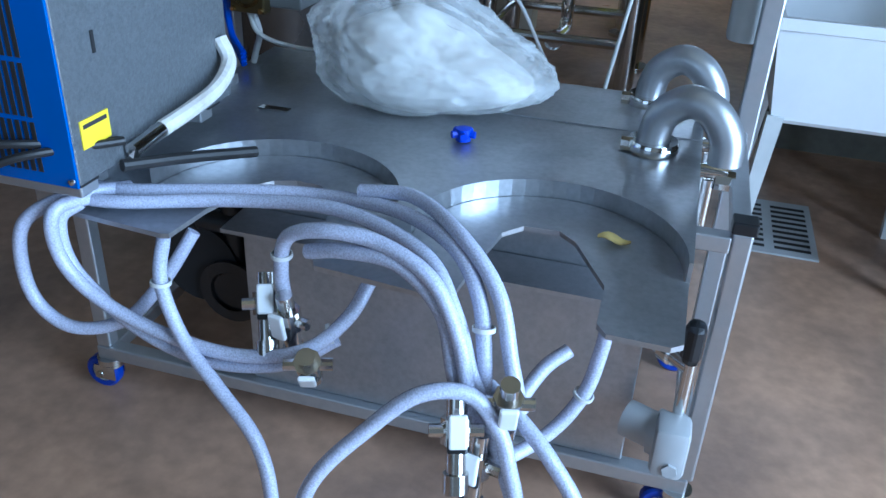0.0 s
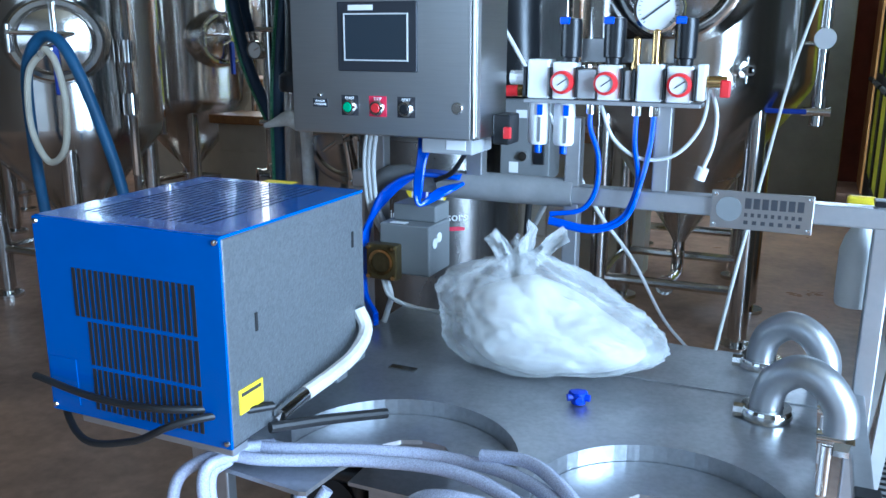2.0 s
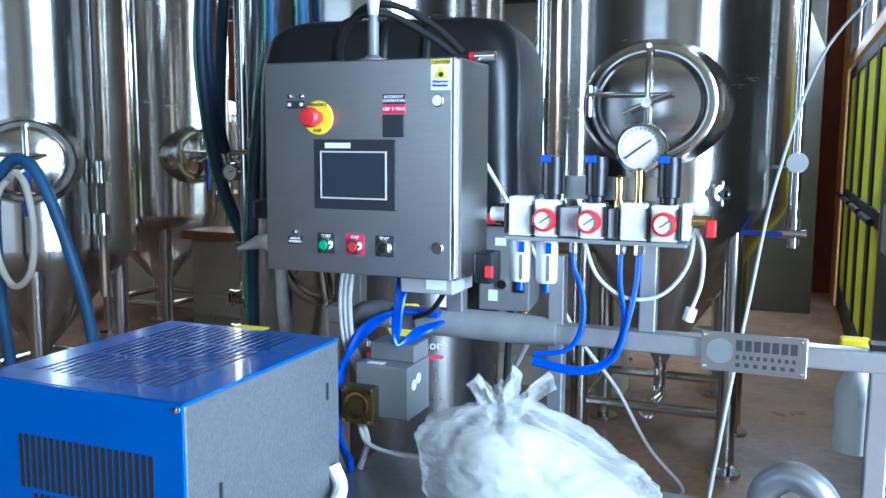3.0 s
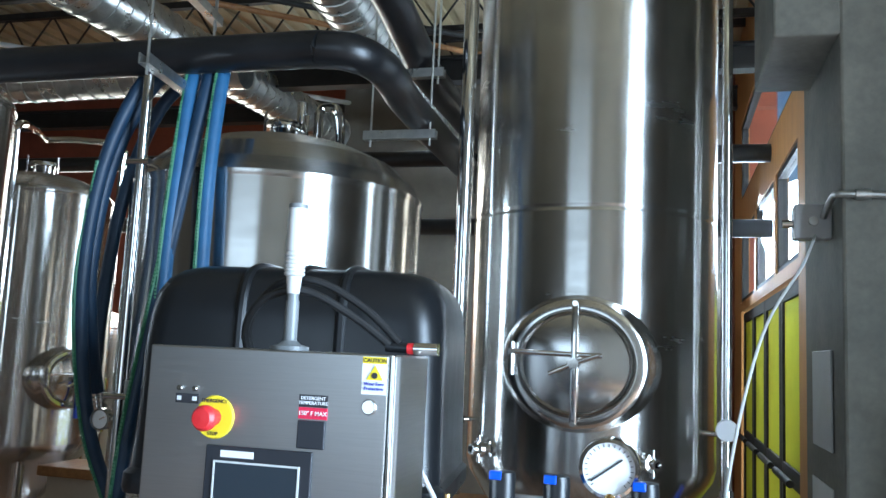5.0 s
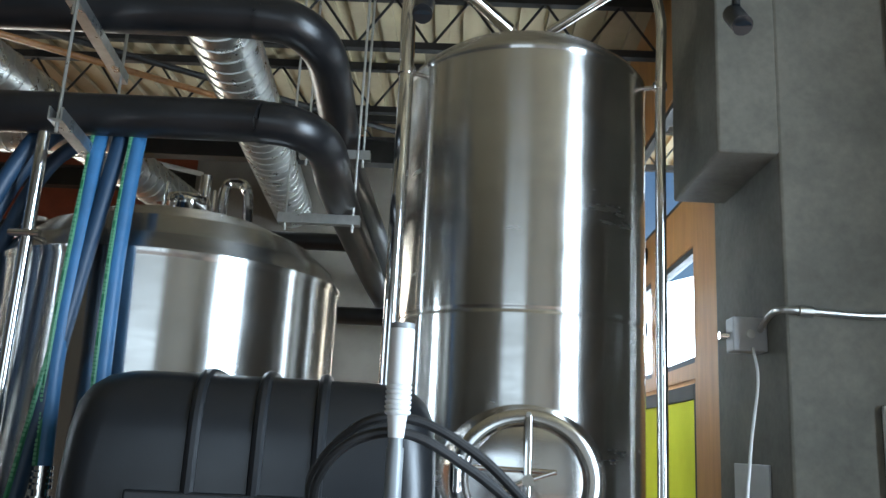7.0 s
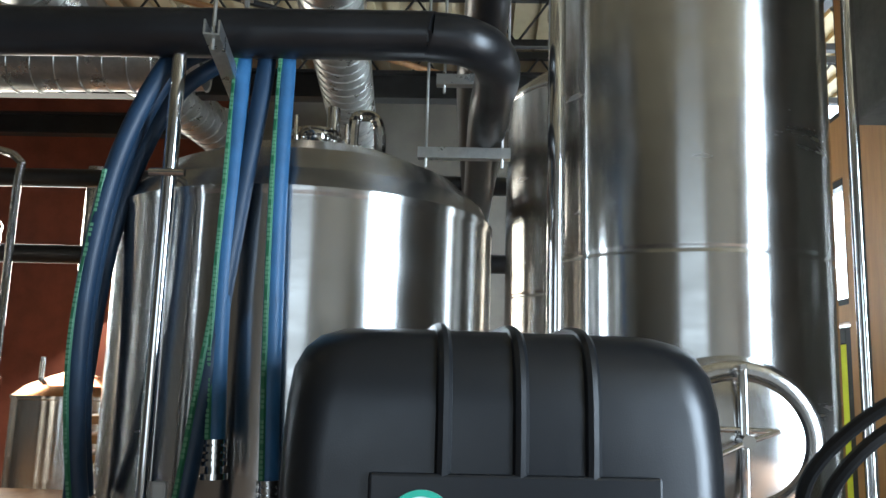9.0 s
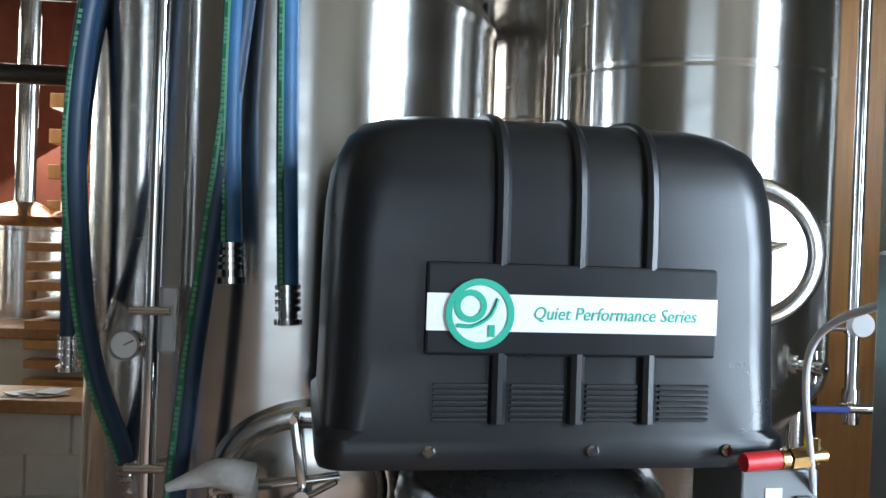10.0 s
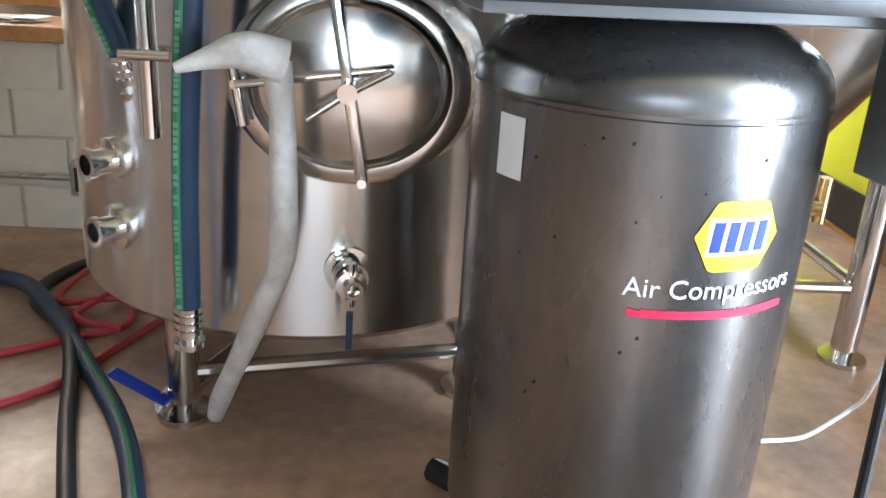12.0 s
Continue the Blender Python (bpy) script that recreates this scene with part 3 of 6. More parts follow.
# hood louvres as dark strips on the face, recess shade put into their colour
bm = bmesh.new()
for cx in (-0.2, -0.055, 0.09, 0.235):
    for i in range(7):
        z = 1.475 + i * 0.0105
        box(bm, cx - 0.055, cx + 0.045, -0.342, -0.33, z, z + 0.005)
tagged(part("vent_slot", bm, "dark", comp), kind="stuff")
for x in (-0.26, 0.05, 0.32):
    part("screw", lathe(bmesh.new(), [(0.0, -0.354), (0.008, -0.354), (0.012, -0.349), (0.012, -0.344)], 12, (x, 0, 1.42), "y"), "chrome", comp, True)
bm = box(bmesh.new(), -0.36, 0.3, -0.25, 0.25, 1.362, 1.388, 0.003)
part("top_plate", bm, "grey", comp)
# decals wrap round the receiver
RB = R + 0.0016


def wrap(bm, outline, r):
    vs = [bm.verts.new((r * math.sin(x / r), -r * math.cos(x / r), z)) for x, z in outline]
    bm.faces.new(vs)
    return bm


DX = 0.05


def hex_half(x):
    return 0.056 if abs(x) < 0.045 else 0.056 * max(0.02, (0.075 - abs(x)) / 0.03)


bm = bmesh.new()
for i in range(16):
    xa, xb = -0.075 + 0.15 * i / 16, -0.075 + 0.15 * (i + 1) / 16
    wrap(bm, [(DX + xa, 1.057 - hex_half(xa)), (DX + xb, 1.057 - hex_half(xb)), (DX + xb, 1.057 + hex_half(xb)), (DX + xa, 1.057 + hex_half(xa))], RB)
part("yellow_emblem", bm, "yellow", comp, False, "yellow hexagon emblem")
bm = bmesh.new()
for i in range(10):
    xa, xb = DX - 0.055 + 0.011 * i, DX - 0.055 + 0.011 * (i + 1)
    wrap(bm, [(xa, 1.027), (xb, 1.027), (xb, 1.087), (xa, 1.087)], RB + 0.0007)
part("white_band", bm, "print_white", comp)
for i in range(4):
    xa = DX - 0.05 + i * 0.026
    part("blue_block", wrap(bmesh.new(), [(xa, 1.033), (xa + 0.018, 1.033), (xa + 0.022, 1.081), (xa + 0.004, 1.081)], RB + 0.0014), "print_blue", comp)
text("lettering", "Air Compressors", 0.044, "print_white", comp, (0.035, -RB, 0.97), bend=RB)
bm = bmesh.new()
for i in range(14):
    xa, xb = -0.11 + 0.0207 * i, -0.11 + 0.0207 * (i + 1)
    wrap(bm, [(xa, 0.922), (xb, 0.922), (xb, 0.936 - 0.003 * (i in (0, 13))), (xa, 0.936)], RB)
part("red_stripe", bm, "print_red", comp)
bm = bmesh.new()
for i in range(3):
    wrap(bm, [(-0.37 + 0.02 * i, 1.1), (-0.35 + 0.02 * i, 1.1), (-0.35 + 0.02 * i, 1.2), (-0.37 + 0.02 * i, 1.2)], RB)
part("data_label", bm, "print_white", comp)
bm = bmesh.new()
speck = random.Random(5)
for i in range(30):
    xa, z, k = speck.uniform(-0.3, 0.3), speck.uniform(0.55, 1.19) if i > 14 else speck.uniform(1.1, 1.2), speck.uniform(0.0012, 0.0034)
    wrap(bm, [(xa - k, z - k), (xa + k * 0.6, z - k * 1.2), (xa + k, z + k * 0.5), (xa - k * 0.4, z + k)], RB - 0.0006)
tagged(part("paint_chips", bm, "dark", comp), kind="stuff")
# starter box, air fitting and cables
sb = part("starter_box", box(bmesh.new(), 0.315, 0.475, -0.36, -0.16, 1.12, 1.385, 0.004), "grey", comp, False, "grey steel motor starter box")
part("starter_switch", box(bmesh.new(), 0.425, 0.46, -0.368, -0.359, 1.18, 1.335, 0.003), "black", comp)
part("starter_button", lathe(bmesh.new(), [(0.0, -0.374), (0.014, -0.374), (0.017, -0.36), (0.022, -0.359)], 18, (0.39, 0, 1.205), "y"), "chrome", comp, True)
part("starter_label", box(bmesh.new(), 0.345, 0.375, -0.3615, -0.36, 1.15, 1.185), "print_white", comp)
part("starter_label", box(bmesh.new(), 0.365, 0.4, -0.3615, -0.36, 1.325, 1.35), "print_white", comp)
bm = bmesh.new()
rod(bm, (0.3, -0.39, 1.408), (0.375, -0.385, 1.412), 0.018)
part("red_sleeve", bm, "red", comp, True)
bm = bmesh.new()
rod(bm, (0.375, -0.385, 1.412), (0.39, -0.384, 1.412), 0.02, 12)
rod(bm, (0.395, -0.384, 1.413), (0.435, -0.38, 1.415), 0.022, 6)
rod(bm, (0.435, -0.38, 1.415), (0.475, -0.377, 1.417), 0.014, 12)
rod(bm, (0.455, -0.378, 1.4), (0.455, -0.378, 1.45), 0.009, 8)
part("brass_coupling", bm, "brass", comp, True)
tube("power_cord", [(0.4, -0.26, 1.13), (0.39, -0.27, 0.9), (0.38, -0.3, 0.5), (0.36, -0.33, 0.35), (0.26, -0.4, 0.235), (0.1, -0.44, 0.231)], 0.011, "rubber", comp)
bm = bmesh.new()
rod(bm, (0.28, 0.05, 1.0), (0.4, 0.02, 1.0), 0.02)
rod(bm, (0.4, 0.02, 0.97), (0.4, 0.02, 1.06), 0.014)
part("side_fitting", bm, "brass", comp, True)


# the receiver stands a little off the hood's middle line
ON_HOOD = ("hood", "rib", "name_panel", "white_stripe", "emblem", "vent_slot", "screw")
for c in comp.children:
    if not c.name.startswith(ON_HOOD) and c.name != "lettering":
        c.location.x += 0.03


def rebase(e, x, y, z=0.0):
    """Moves a thing's origin to its base while its parts stay put."""
    e.matrix_world = pose(x, y, z)
    for c in e.children:
        c.matrix_basis = pose(-x, -y, -z) @ c.matrix_basis
    return e


def plate(bm, outline, z0, z1):
    lo = [bm.verts.new((x, y, z0)) for x, y in outline]
    hi = [bm.verts.new((x, y, z1)) for x, y in outline]
    bm.faces.new(lo[::-1])
    bm.faces.new(hi)
    for i in range(len(lo)):
        j = (i + 1) % len(lo)
        bm.faces.new((lo[i], lo[j], hi[j], hi[i]))
    return bm


def half_circle(cx, cy, r, n=28):
    return [(cx + r * math.cos(math.pi * i / n), cy + r * math.sin(math.pi * i / n)) for i in range(n + 1)]


# ---- the keg washing cart ----
cart = thing("keg_washer_cart", "brushed stainless keg washer cart on blue casters", "cart")
arcs = half_circle(0.94, 1.36, 0.2) + half_circle(0.505, 1.36, 0.205)
part("table_top", plate(bmesh.new(), [(1.146, 1.36)] + arcs + [(0.17, 1.36), (0.17, 2.062), (1.146, 2.062)], 0.868, 0.905), "sheet", cart)
part("top_panel", box(bmesh.new(), 0.52, 1.144, 1.83, 2.06, 0.9055, 0.9075, 0.0008), "sheet", cart)
front = [(1.145, 1.205), (1.145, 1.36)] + half_circle(0.94, 1.36, 0.198) + half_circle(0.505, 1.36, 0.203) + [
    (0.205, 1.36), (0.205, 1.252), (0.215, 1.245), (0.4, 1.228), (0.412, 1.232), (0.42, 1.32), (0.445, 1.42), (0.47, 1.452), (0.505, 1.466), (0.55, 1.462), (0.585, 1.43), (0.612, 1.33), (0.625, 1.255),
    (0.645, 1.222), (0.825, 1.205), (0.845, 1.213), (0.855, 1.32), (0.868, 1.41), (0.895, 1.443), (0.95, 1.446), (0.978, 1.42), (1.034, 1.31), (1.036, 1.215), (1.05, 1.195), (1.13, 1.193)]
part("keg_shelf", plate(bmesh.new(), front, 0.8665, 0.8745), "sheet", cart, False, "steel shelf with two keyhole keg cut-outs, slightly rusty")
part("front_panel", box(bmesh.new(), 0.33, 1.105, 1.576, 1.588, 0.34, 0.73, 0.003), "sheet", cart)
part("wash_tank", box(bmesh.new(), 0.335, 1.1, 1.591, 2.055, 0.34, 0.84, 0.004), "sheet", cart)
part("drip_tray", box(bmesh.new(), 0.335, 1.105, 1.49, 1.588, 0.732, 0.74), "sheet", cart)
bm = bmesh.new()
for y in (1.559, 2.06):
    box(bm, -0.05, 1.232, y, y + 0.034, 0.305, 0.339, 0.004)
for x in (-0.05, 1.198):
    box(bm, x, x + 0.034, 1.593, 2.06, 0.306, 0.338, 0.003)
box(bm, -0.048, -0.014, 1.56, 1.592, 0.339, 0.868, 0.004)
box(bm, 0.03, 0.07, 2.061, 2.099, 0.339, 1.205, 0.004)
box(bm, 1.208, 1.24, 1.56, 1.592, 0.339, 0.862, 0.004)
box(bm, 1.216, 1.256, 2.061, 2.099, 0.339, 1.25, 0.004)
box(bm, 1.208, 1.24, 1.592, 2.061, 0.823, 0.853, 0.003)
box(bm, 1.107, 1.208, 1.561, 1.59, 0.823, 0.853, 0.003)
box(bm, -0.046, 0.17, 1.562, 1.592, 0.84, 0.866, 0.003)
box(bm, 0.03, 1.256, 2.058, 2.102, 1.205, 1.247, 0.004)
box(bm, -0.02, 0.3, 1.2, 1.24, 0.925, 0.95, 0.003)
box(bm, -0.02, 0.3, 1.52, 1.56, 0.925, 0.95, 0.003)
box(bm, 0.18, 0.22, 1.24, 1.8, 0.876, 0.925, 0.003)
box(bm, 0.58, 0.615, 2.062, 2.098, 0.9, 1.4, 0.003)
box(bm, 0.775, 0.81, 2.063, 2.097, 1.247, 1.5, 0.003)
box(bm, 0.08, 0.12, 2.062, 2.098, 1.247, 1.4, 0.003)
box(bm, 0.34, 0.38, 2.062, 2.098, 1.247, 1.4, 0.003)
part("tube_frame", bm, "frame", cart)
part("post_cap", box(bmesh.new(), 1.204, 1.244, 1.556, 1.596, 0.862, 0.883, 0.003), "black", cart)
part("post_cap", box(bmesh.new(), 1.212, 1.26, 2.057, 2.103, 1.25, 1.262, 0.003), "black", cart)
for x, y in ((-0.03, 1.576), (1.215, 1.576), (-0.03, 2.077), (1.215, 2.077)):
    bm = lathe(bmesh.new(), [(0.024, -0.014), (0.036, -0.014), (0.041, -0.009), (0.041, 0.009), (0.036, 0.014), (0.024, 0.014)], 28, (x - 0.022, y, FZ + 0.041), "y")
    part("caster_wheel", bm, "handleblue", cart, True, "blue rubber caster wheel")
    part("wheel_hub", lathe(bmesh.new(), [(0.0, -0.012), (0.012, -0.012), (0.016, -0.009), (0.025, -0.011), (0.025, 0.011), (0.016, 0.009), (0.0, 0.012)], 20, (x - 0.022, y, FZ + 0.041), "y"), "lightgrey", cart, True)
    bm = bmesh.new()
    rod(bm, (x, y, 0.293), (x, y, 0.306), 0.03, 20)
    rod(bm, (x, y, 0.283), (x, y, 0.29), 0.027, 20)
    for k in (-1, 1):
        ya, yb = sorted((y + k * 0.017, y + k * 0.021))
        box(bm, x - 0.034, x + 0.016, ya, yb, FZ + 0.03, 0.286, 0.001)
    rod(bm, (x - 0.022, y - 0.025, FZ + 0.041), (x - 0.022, y + 0.025, FZ + 0.041), 0.008)
    part("caster_fork", bm, "chrome", cart, True)
for y, x in ((1.75, 1.06), (2.0, 1.035)):
    bm = bmesh.new()
    sweep(bm, [(x, y, 0.9), (x, y, 0.94), (x + 0.012, y - 0.005, 0.98), (x + 0.05, y - 0.02, 1.01), (x + 0.09, y - 0.035, 1.0), (x + 0.118, y - 0.046, 0.962), (x + 0.122, y - 0.05, 0.92)], 0.029, 18, 10)
    part("return_elbow", bm, "frame", cart, True, "matt steel return bend pipe")
    bm = lathe(bmesh.new(), [(0.03, 0.906), (0.043, 0.906), (0.046, 0.912), (0.046, 0.922), (0.043, 0.928), (0.03, 0.928)], 24, (x, y, 0))
    rod(bm, (x - 0.055, y - 0.012, 0.917), (x - 0.035, y - 0.012, 0.917), 0.013, 8)
    part("pipe_clamp", bm, "chrome", cart, True)
for y in (1.82, 1.95):
    bm = bmesh.new()
    rod(bm, (1.1, y, 0.855), (1.2, y, 0.855), 0.014)
    rod(bm, (1.17, y, 0.74), (1.17, y, 0.84), 0.012)
    rod(bm, (1.18, y, 0.84), (1.215, y, 0.84), 0.02, 8)
    part("side_piping", bm, "chrome", cart, True)
bm = bmesh.new()
rod(bm, (1.1, 1.54, 0.475), (1.15, 1.52, 0.475), 0.034, 20)
rod(bm, (1.15, 1.52, 0.475), (1.165, 1.515, 0.475), 0.042, 20)
box(bm, 1.15, 1.21, 1.46, 1.525, 0.42, 0.525, 0.012)
rod(bm, (1.185, 1.455, 0.445), (1.185, 1.47, 0.445), 0.014, 6)
part("sensor_housing", bm, "lightgrey", cart, True, "light blue-grey cast sensor housing")
bm = bmesh.new()
rod(bm, (1.1, 1.6, 0.62), (1.185, 1.525, 0.62), 0.014)
rod(bm, (1.185, 1.525, 0.525), (1.185, 1.525, 0.63), 0.012)
rod(bm, (1.14, 1.565, 0.62), (1.155, 1.551, 0.62), 0.02)
part("drain_piping", bm, "chrome", cart, True)
part("drain_valve_handle", box(bmesh.new(), 1.165, 1.2, 1.505, 1.54, 0.63, 0.715, 0.015), "black", cart)
bm = bmesh.new()
rod(bm, (0.19, 1.63, 0.56), (0.19, 1.78, 0.56), 0.09, 26)
part("pump_motor", bm, "dark", cart, True)
bm = bmesh.new()
for y in (1.62, 1.654, 1.688):
    lathe(bm, [(0.047, y), (0.072, y), (0.072, y + 0.013), (0.047, y + 0.013)], 26, (0.264, 0, 0.51), "y")
rod(bm, (0.264, 1.627, 0.51), (0.264, 1.746, 0.51), 0.043)
rod(bm, (0.264, 1.66, 0.56), (0.264, 1.66, 0.73), 0.026)
rod(bm, (0.196, 1.644, 0.662), (0.33, 1.644, 0.662), 0.024)
part("pump_housing", bm, "black", cart, True)
bm = bmesh.new()
sweep(bm, [(0.0, 1.535, 0.78), (0.05, 1.51, 0.747), (0.094, 1.49, 0.78), (0.11, 1.535, 0.85), (0.12, 1.58, 0.88)], 0.012, 10)
part("drain_loop", bm, "frame", cart, True)
# pipe sleeve on the rear bar
part("pipe_sleeve", rod(bmesh.new(), (0.27, 2.08, 1.227), (0.6, 2.08, 1.227), 0.034, 20), "greyfoam", cart, True)
part("pipe_sleeve", sweep(bmesh.new(), [(0.1, 2.06, 1.12), (0.1, 2.065, 1.19), (0.12, 2.07, 1.225), (0.16, 2.075, 1.235), (0.2, 2.08, 1.233)], 0.032, 14), "greyfoam", cart, True)
part("name_plate", box(bmesh.new(), 0.905, 1.104, 2.048, 2.054, 1.184, 1.264, 0.0015), "brushed", cart, False, "brushed steel maker's plate")
bm = lathe(bmesh.new(), [(0.0, 2.046), (0.026, 2.046), (0.026, 2.049), (0.0, 2.049)], 28, (0.941, 0, 1.226), "y")
part("plate_emblem", bm, "grey", cart)
bm = bars(bmesh.new(), 0.972, 1.09, 1.24, 0.022, 2.0478, 7)
bars(bm, 0.972, 1.09, 1.216, 0.008, 2.0478, 9, 0.5)
bars(bm, 0.972, 1.09, 1.2, 0.008, 2.0478, 7, 0.5)
tagged(part("plate_marks", bm, "print_black", cart), kind="stuff")
for x in (0.913, 1.096):
    for z in (1.192, 1.256):
        part("plate_screw", lathe(bmesh.new(), [(0.0, 2.044), (0.004, 2.045), (0.005, 2.049)], 10, (x, 0, z), "y"), "chrome", cart, True)
rebase(cart, 0.5, 1.8, FZ)

# ---- control cabinet ----
cab = thing("control_cabinet", "brushed stainless control cabinet with touch screen and buttons", "control box")
part("body", box(bmesh.new(), 0.0, 0.446, 1.876, 2.04, 1.362, 1.806, 0.004), "brushed", cab)
part("door", box(bmesh.new(), -0.002, 0.432, 1.857, 1.874, 1.362, 1.806, 0.003), "brushed", cab)
part("door_edge", box(bmesh.new(), 0.4345, 0.4385, 1.86, 1.876, 1.362, 1.806, 0.001), "chrome", cab)
FY = 1.857
bm = box(bmesh.new(), 0.122, 0.312, FY - 0.006, FY, 1.5, 1.645, 0.002)
part("screen_bezel", bm, "bezel", cab)
part("screen", box(bmesh.new(), 0.142, 0.29, FY - 0.0075, FY - 0.006, 1.525, 1.618), "screen", cab)
bm = bmesh.new()
for a in ((0.139, 0.293, 1.522, 1.525), (0.139, 0.293, 1.618, 1.621), (0.139, 0.142, 1.525, 1.618), (0.29, 0.293, 1.525, 1.618)):
    box(bm, a[0], a[1], FY - 0.0085, FY - 0.006, a[2], a[3])
part("screen_rim", bm, "offwhite", cab)
part("screen_badge", box(bmesh.new(), 0.15, 0.21, FY - 0.007, FY - 0.006, 1.627, 1.638), "print_white", cab)
bm = lathe(bmesh.new(), [(0.0, FY - 0.004), (0.034, FY - 0.004), (0.036, FY), (0.0, FY)], 32, (0.131, 0, 1.69), "y")
part("stop_ring", bm, "yellow", cab, True)
bm = lathe(bmesh.new(), [(0.0, FY - 0.046), (0.016, FY - 0.045), (0.021, FY - 0.038), (0.021, FY - 0.028), (0.014, FY - 0.024), (0.014, FY - 0.004)], 28, (0.131, 0, 1.69), "y")
part("stop_button", bm, "red", cab, True, "red mushroom emergency stop button")
text("lettering", "EMERGENCY", 0.0085, "print_black", cab, (0.131, FY - 0.0045, 1.7165))
text("lettering", "STOP", 0.008, "print_black", cab, (0.131, FY - 0.0045, 1.663))
part("nameplate", box(bmesh.new(), 0.282, 0.332, FY - 0.0015, FY, 1.716, 1.736), "print_black", cab)
part("nameplate", box(bmesh.new(), 0.282, 0.332, FY - 0.0015, FY, 1.697, 1.7155), "print_red", cab)
text("lettering", "DETERGENT\nTEMPERATURE", 0.0078, "print_white", cab, (0.307, FY - 0.002, 1.7265))
text("lettering", "150° F MAX", 0.0098, "print_white", cab, (0.307, FY - 0.002, 1.706))
part("temperature_controller", box(bmesh.new(), 0.283, 0.331, FY - 0.006, FY, 1.65, 1.695, 0.002), "bezel", cab)
part("nameplate", box(bmesh.new(), 0.055, 0.098, FY - 0.0015, FY, 1.71, 1.726), "print_black", cab)
bm = bmesh.new()
bars(bm, 0.058, 0.066, 1.718, 0.007, FY - 0.0016, 1, 0)
part("nameplate_mark", bm, "print_white", cab)
part("nameplate_mark", bars(bmesh.new(), 0.087, 0.095, 1.718, 0.007, FY - 0.0016, 1, 0), "print_white", cab)
for x, z in ((0.062, 1.735), (0.091, 1.735), (0.07, 1.446), (0.403, 1.722), (0.403, 1.428)):
    r = 0.013 if x > 0.3 else 0.005
    part("latch" if r > 0.01 else "pilot_screw", lathe(bmesh.new(), [(0.0, FY - 0.006), (r * 0.8, FY - 0.006), (r, FY - 0.002), (r, FY)], 20, (x, 0, z), "y"), "chrome", cab, True)
part("nameplate", box(bmesh.new(), 0.052, 0.09, FY - 0.0015, FY, 1.42, 1.438), "print_black", cab)
text("lettering", "SENSOR\nOVERRIDE", 0.0068, "print_white", cab, (0.071, FY - 0.002, 1.4295))
for x, m, p, word in ((0.147, "greenb", "print_black", "START"), (0.216, "red", "print_red", "STOP"), (0.285, "black", "print_black", "RESET")):
    part("nameplate", box(bmesh.new(), x - 0.021, x + 0.021, FY - 0.0015, FY, 1.404, 1.448), p, cab)
    text("lettering", word, 0.008, "print_white", cab, (x, FY - 0.002, 1.442))
    bm = lathe(bmesh.new(), [(0.011, FY - 0.014), (0.014, FY - 0.014), (0.017, FY - 0.008), (0.018, FY - 0.001)], 24, (x, 0, 1.423), "y")
    part("button_collar", bm, "chrome", cab, True)
    part("push_button", lathe(bmesh.new(), [(0.0, FY - 0.016), (0.009, FY - 0.016), (0.011, FY - 0.013), (0.011, FY - 0.002)], 20, (x, 0, 1.423), "y"), m, cab, True)
part("caution_label", box(bmesh.new(), 0.388, 0.43, FY - 0.001, FY, 1.742, 1.802), "print_white", cab)
part("caution_band", box(bmesh.new(), 0.3885, 0.4295, FY - 0.0018, FY - 0.001, 1.791, 1.8015), "yellow", cab)
text("lettering", "CAUTION", 0.0088, "print_black", cab, (0.41, FY - 0.002, 1.796))
bm = bmesh.new()
vs = [bm.verts.new(v) for v in ((0.396, FY - 0.002, 1.765), (0.424, FY - 0.002, 1.765), (0.41, FY - 0.002, 1.789))]
bm.faces.new(vs)
part("warning_triangle", bm, "yellow", cab)
part("warning_mark", arc_disc(bmesh.new(), 0.41, 1.772, 0.005, FY - 0.003, FY - 0.002, 12), "print_black", cab)
text("lettering", "Wear Face\nProtection", 0.0075, "print_blue", cab, (0.409, FY - 0.002, 1.755))
bm = bmesh.new()
box(bm, 0.3, 0.42, 1.9, 2.02, 1.325, 1.362, 0.003)
part("junction_box", bm, "lightgrey", cab)
part("junction_label", box(bmesh.new(), 0.36, 0.405, 1.8985, 1.9, 1.335, 1.355), "print_white", cab)
part("disconnect_switch", box(bmesh.new(), 0.447, 0.485, 1.95, 2.02, 1.345, 1.41, 0.004), "black", cab)
part("switch_lever", box(bmesh.new(), 0.475, 0.492, 1.938, 1.95, 1.36, 1.385, 0.003), "red", cab)
rebase(cab, 0.22, 1.95, 1.362)

# stack light on top
st = thing("stack_light", "white and clear stack light on a grey stem", "signal light", 0.224, 1.93, 1.806)
part("stem", lathe(bmesh.new(), [(0.0, 0), (0.034, 0), (0.034, 0.008), (0.02, 0.012), (0.012, 0.02), (0.012, 0.1), (0.01, 0.1), (0.01, 0.13)], 20), "grey", st, True)
prof = [(0.011, 0.115), (0.014, 0.15)]
for i in range(6):
    prof += [(0.018, 0.153 + i * 0.008), (0.019, 0.157 + i * 0.008), (0.016, 0.16 + i * 0.008)]
prof += [(0.018, 0.205), (0.018, 0.215)]
part("base_module", lathe(bmesh.new(), prof, 20), "offwhite", st, True)
part("lens", lathe(bmesh.new(), [(0.018, 0.215), (0.018, 0.29), (0.016, 0.292)], 20), "offwhite", st, True)
st.scale = (1, 1, 0.86)
part("cap", lathe(bmesh.new(), [(0.0175, 0.291), (0.0175, 0.3), (0.0, 0.302)], 20), "grey", st, True)
t_ = thing("cable_loop", "black rubber cables looped over the cabinet", "cable", 0.3, 1.95, 1.806)
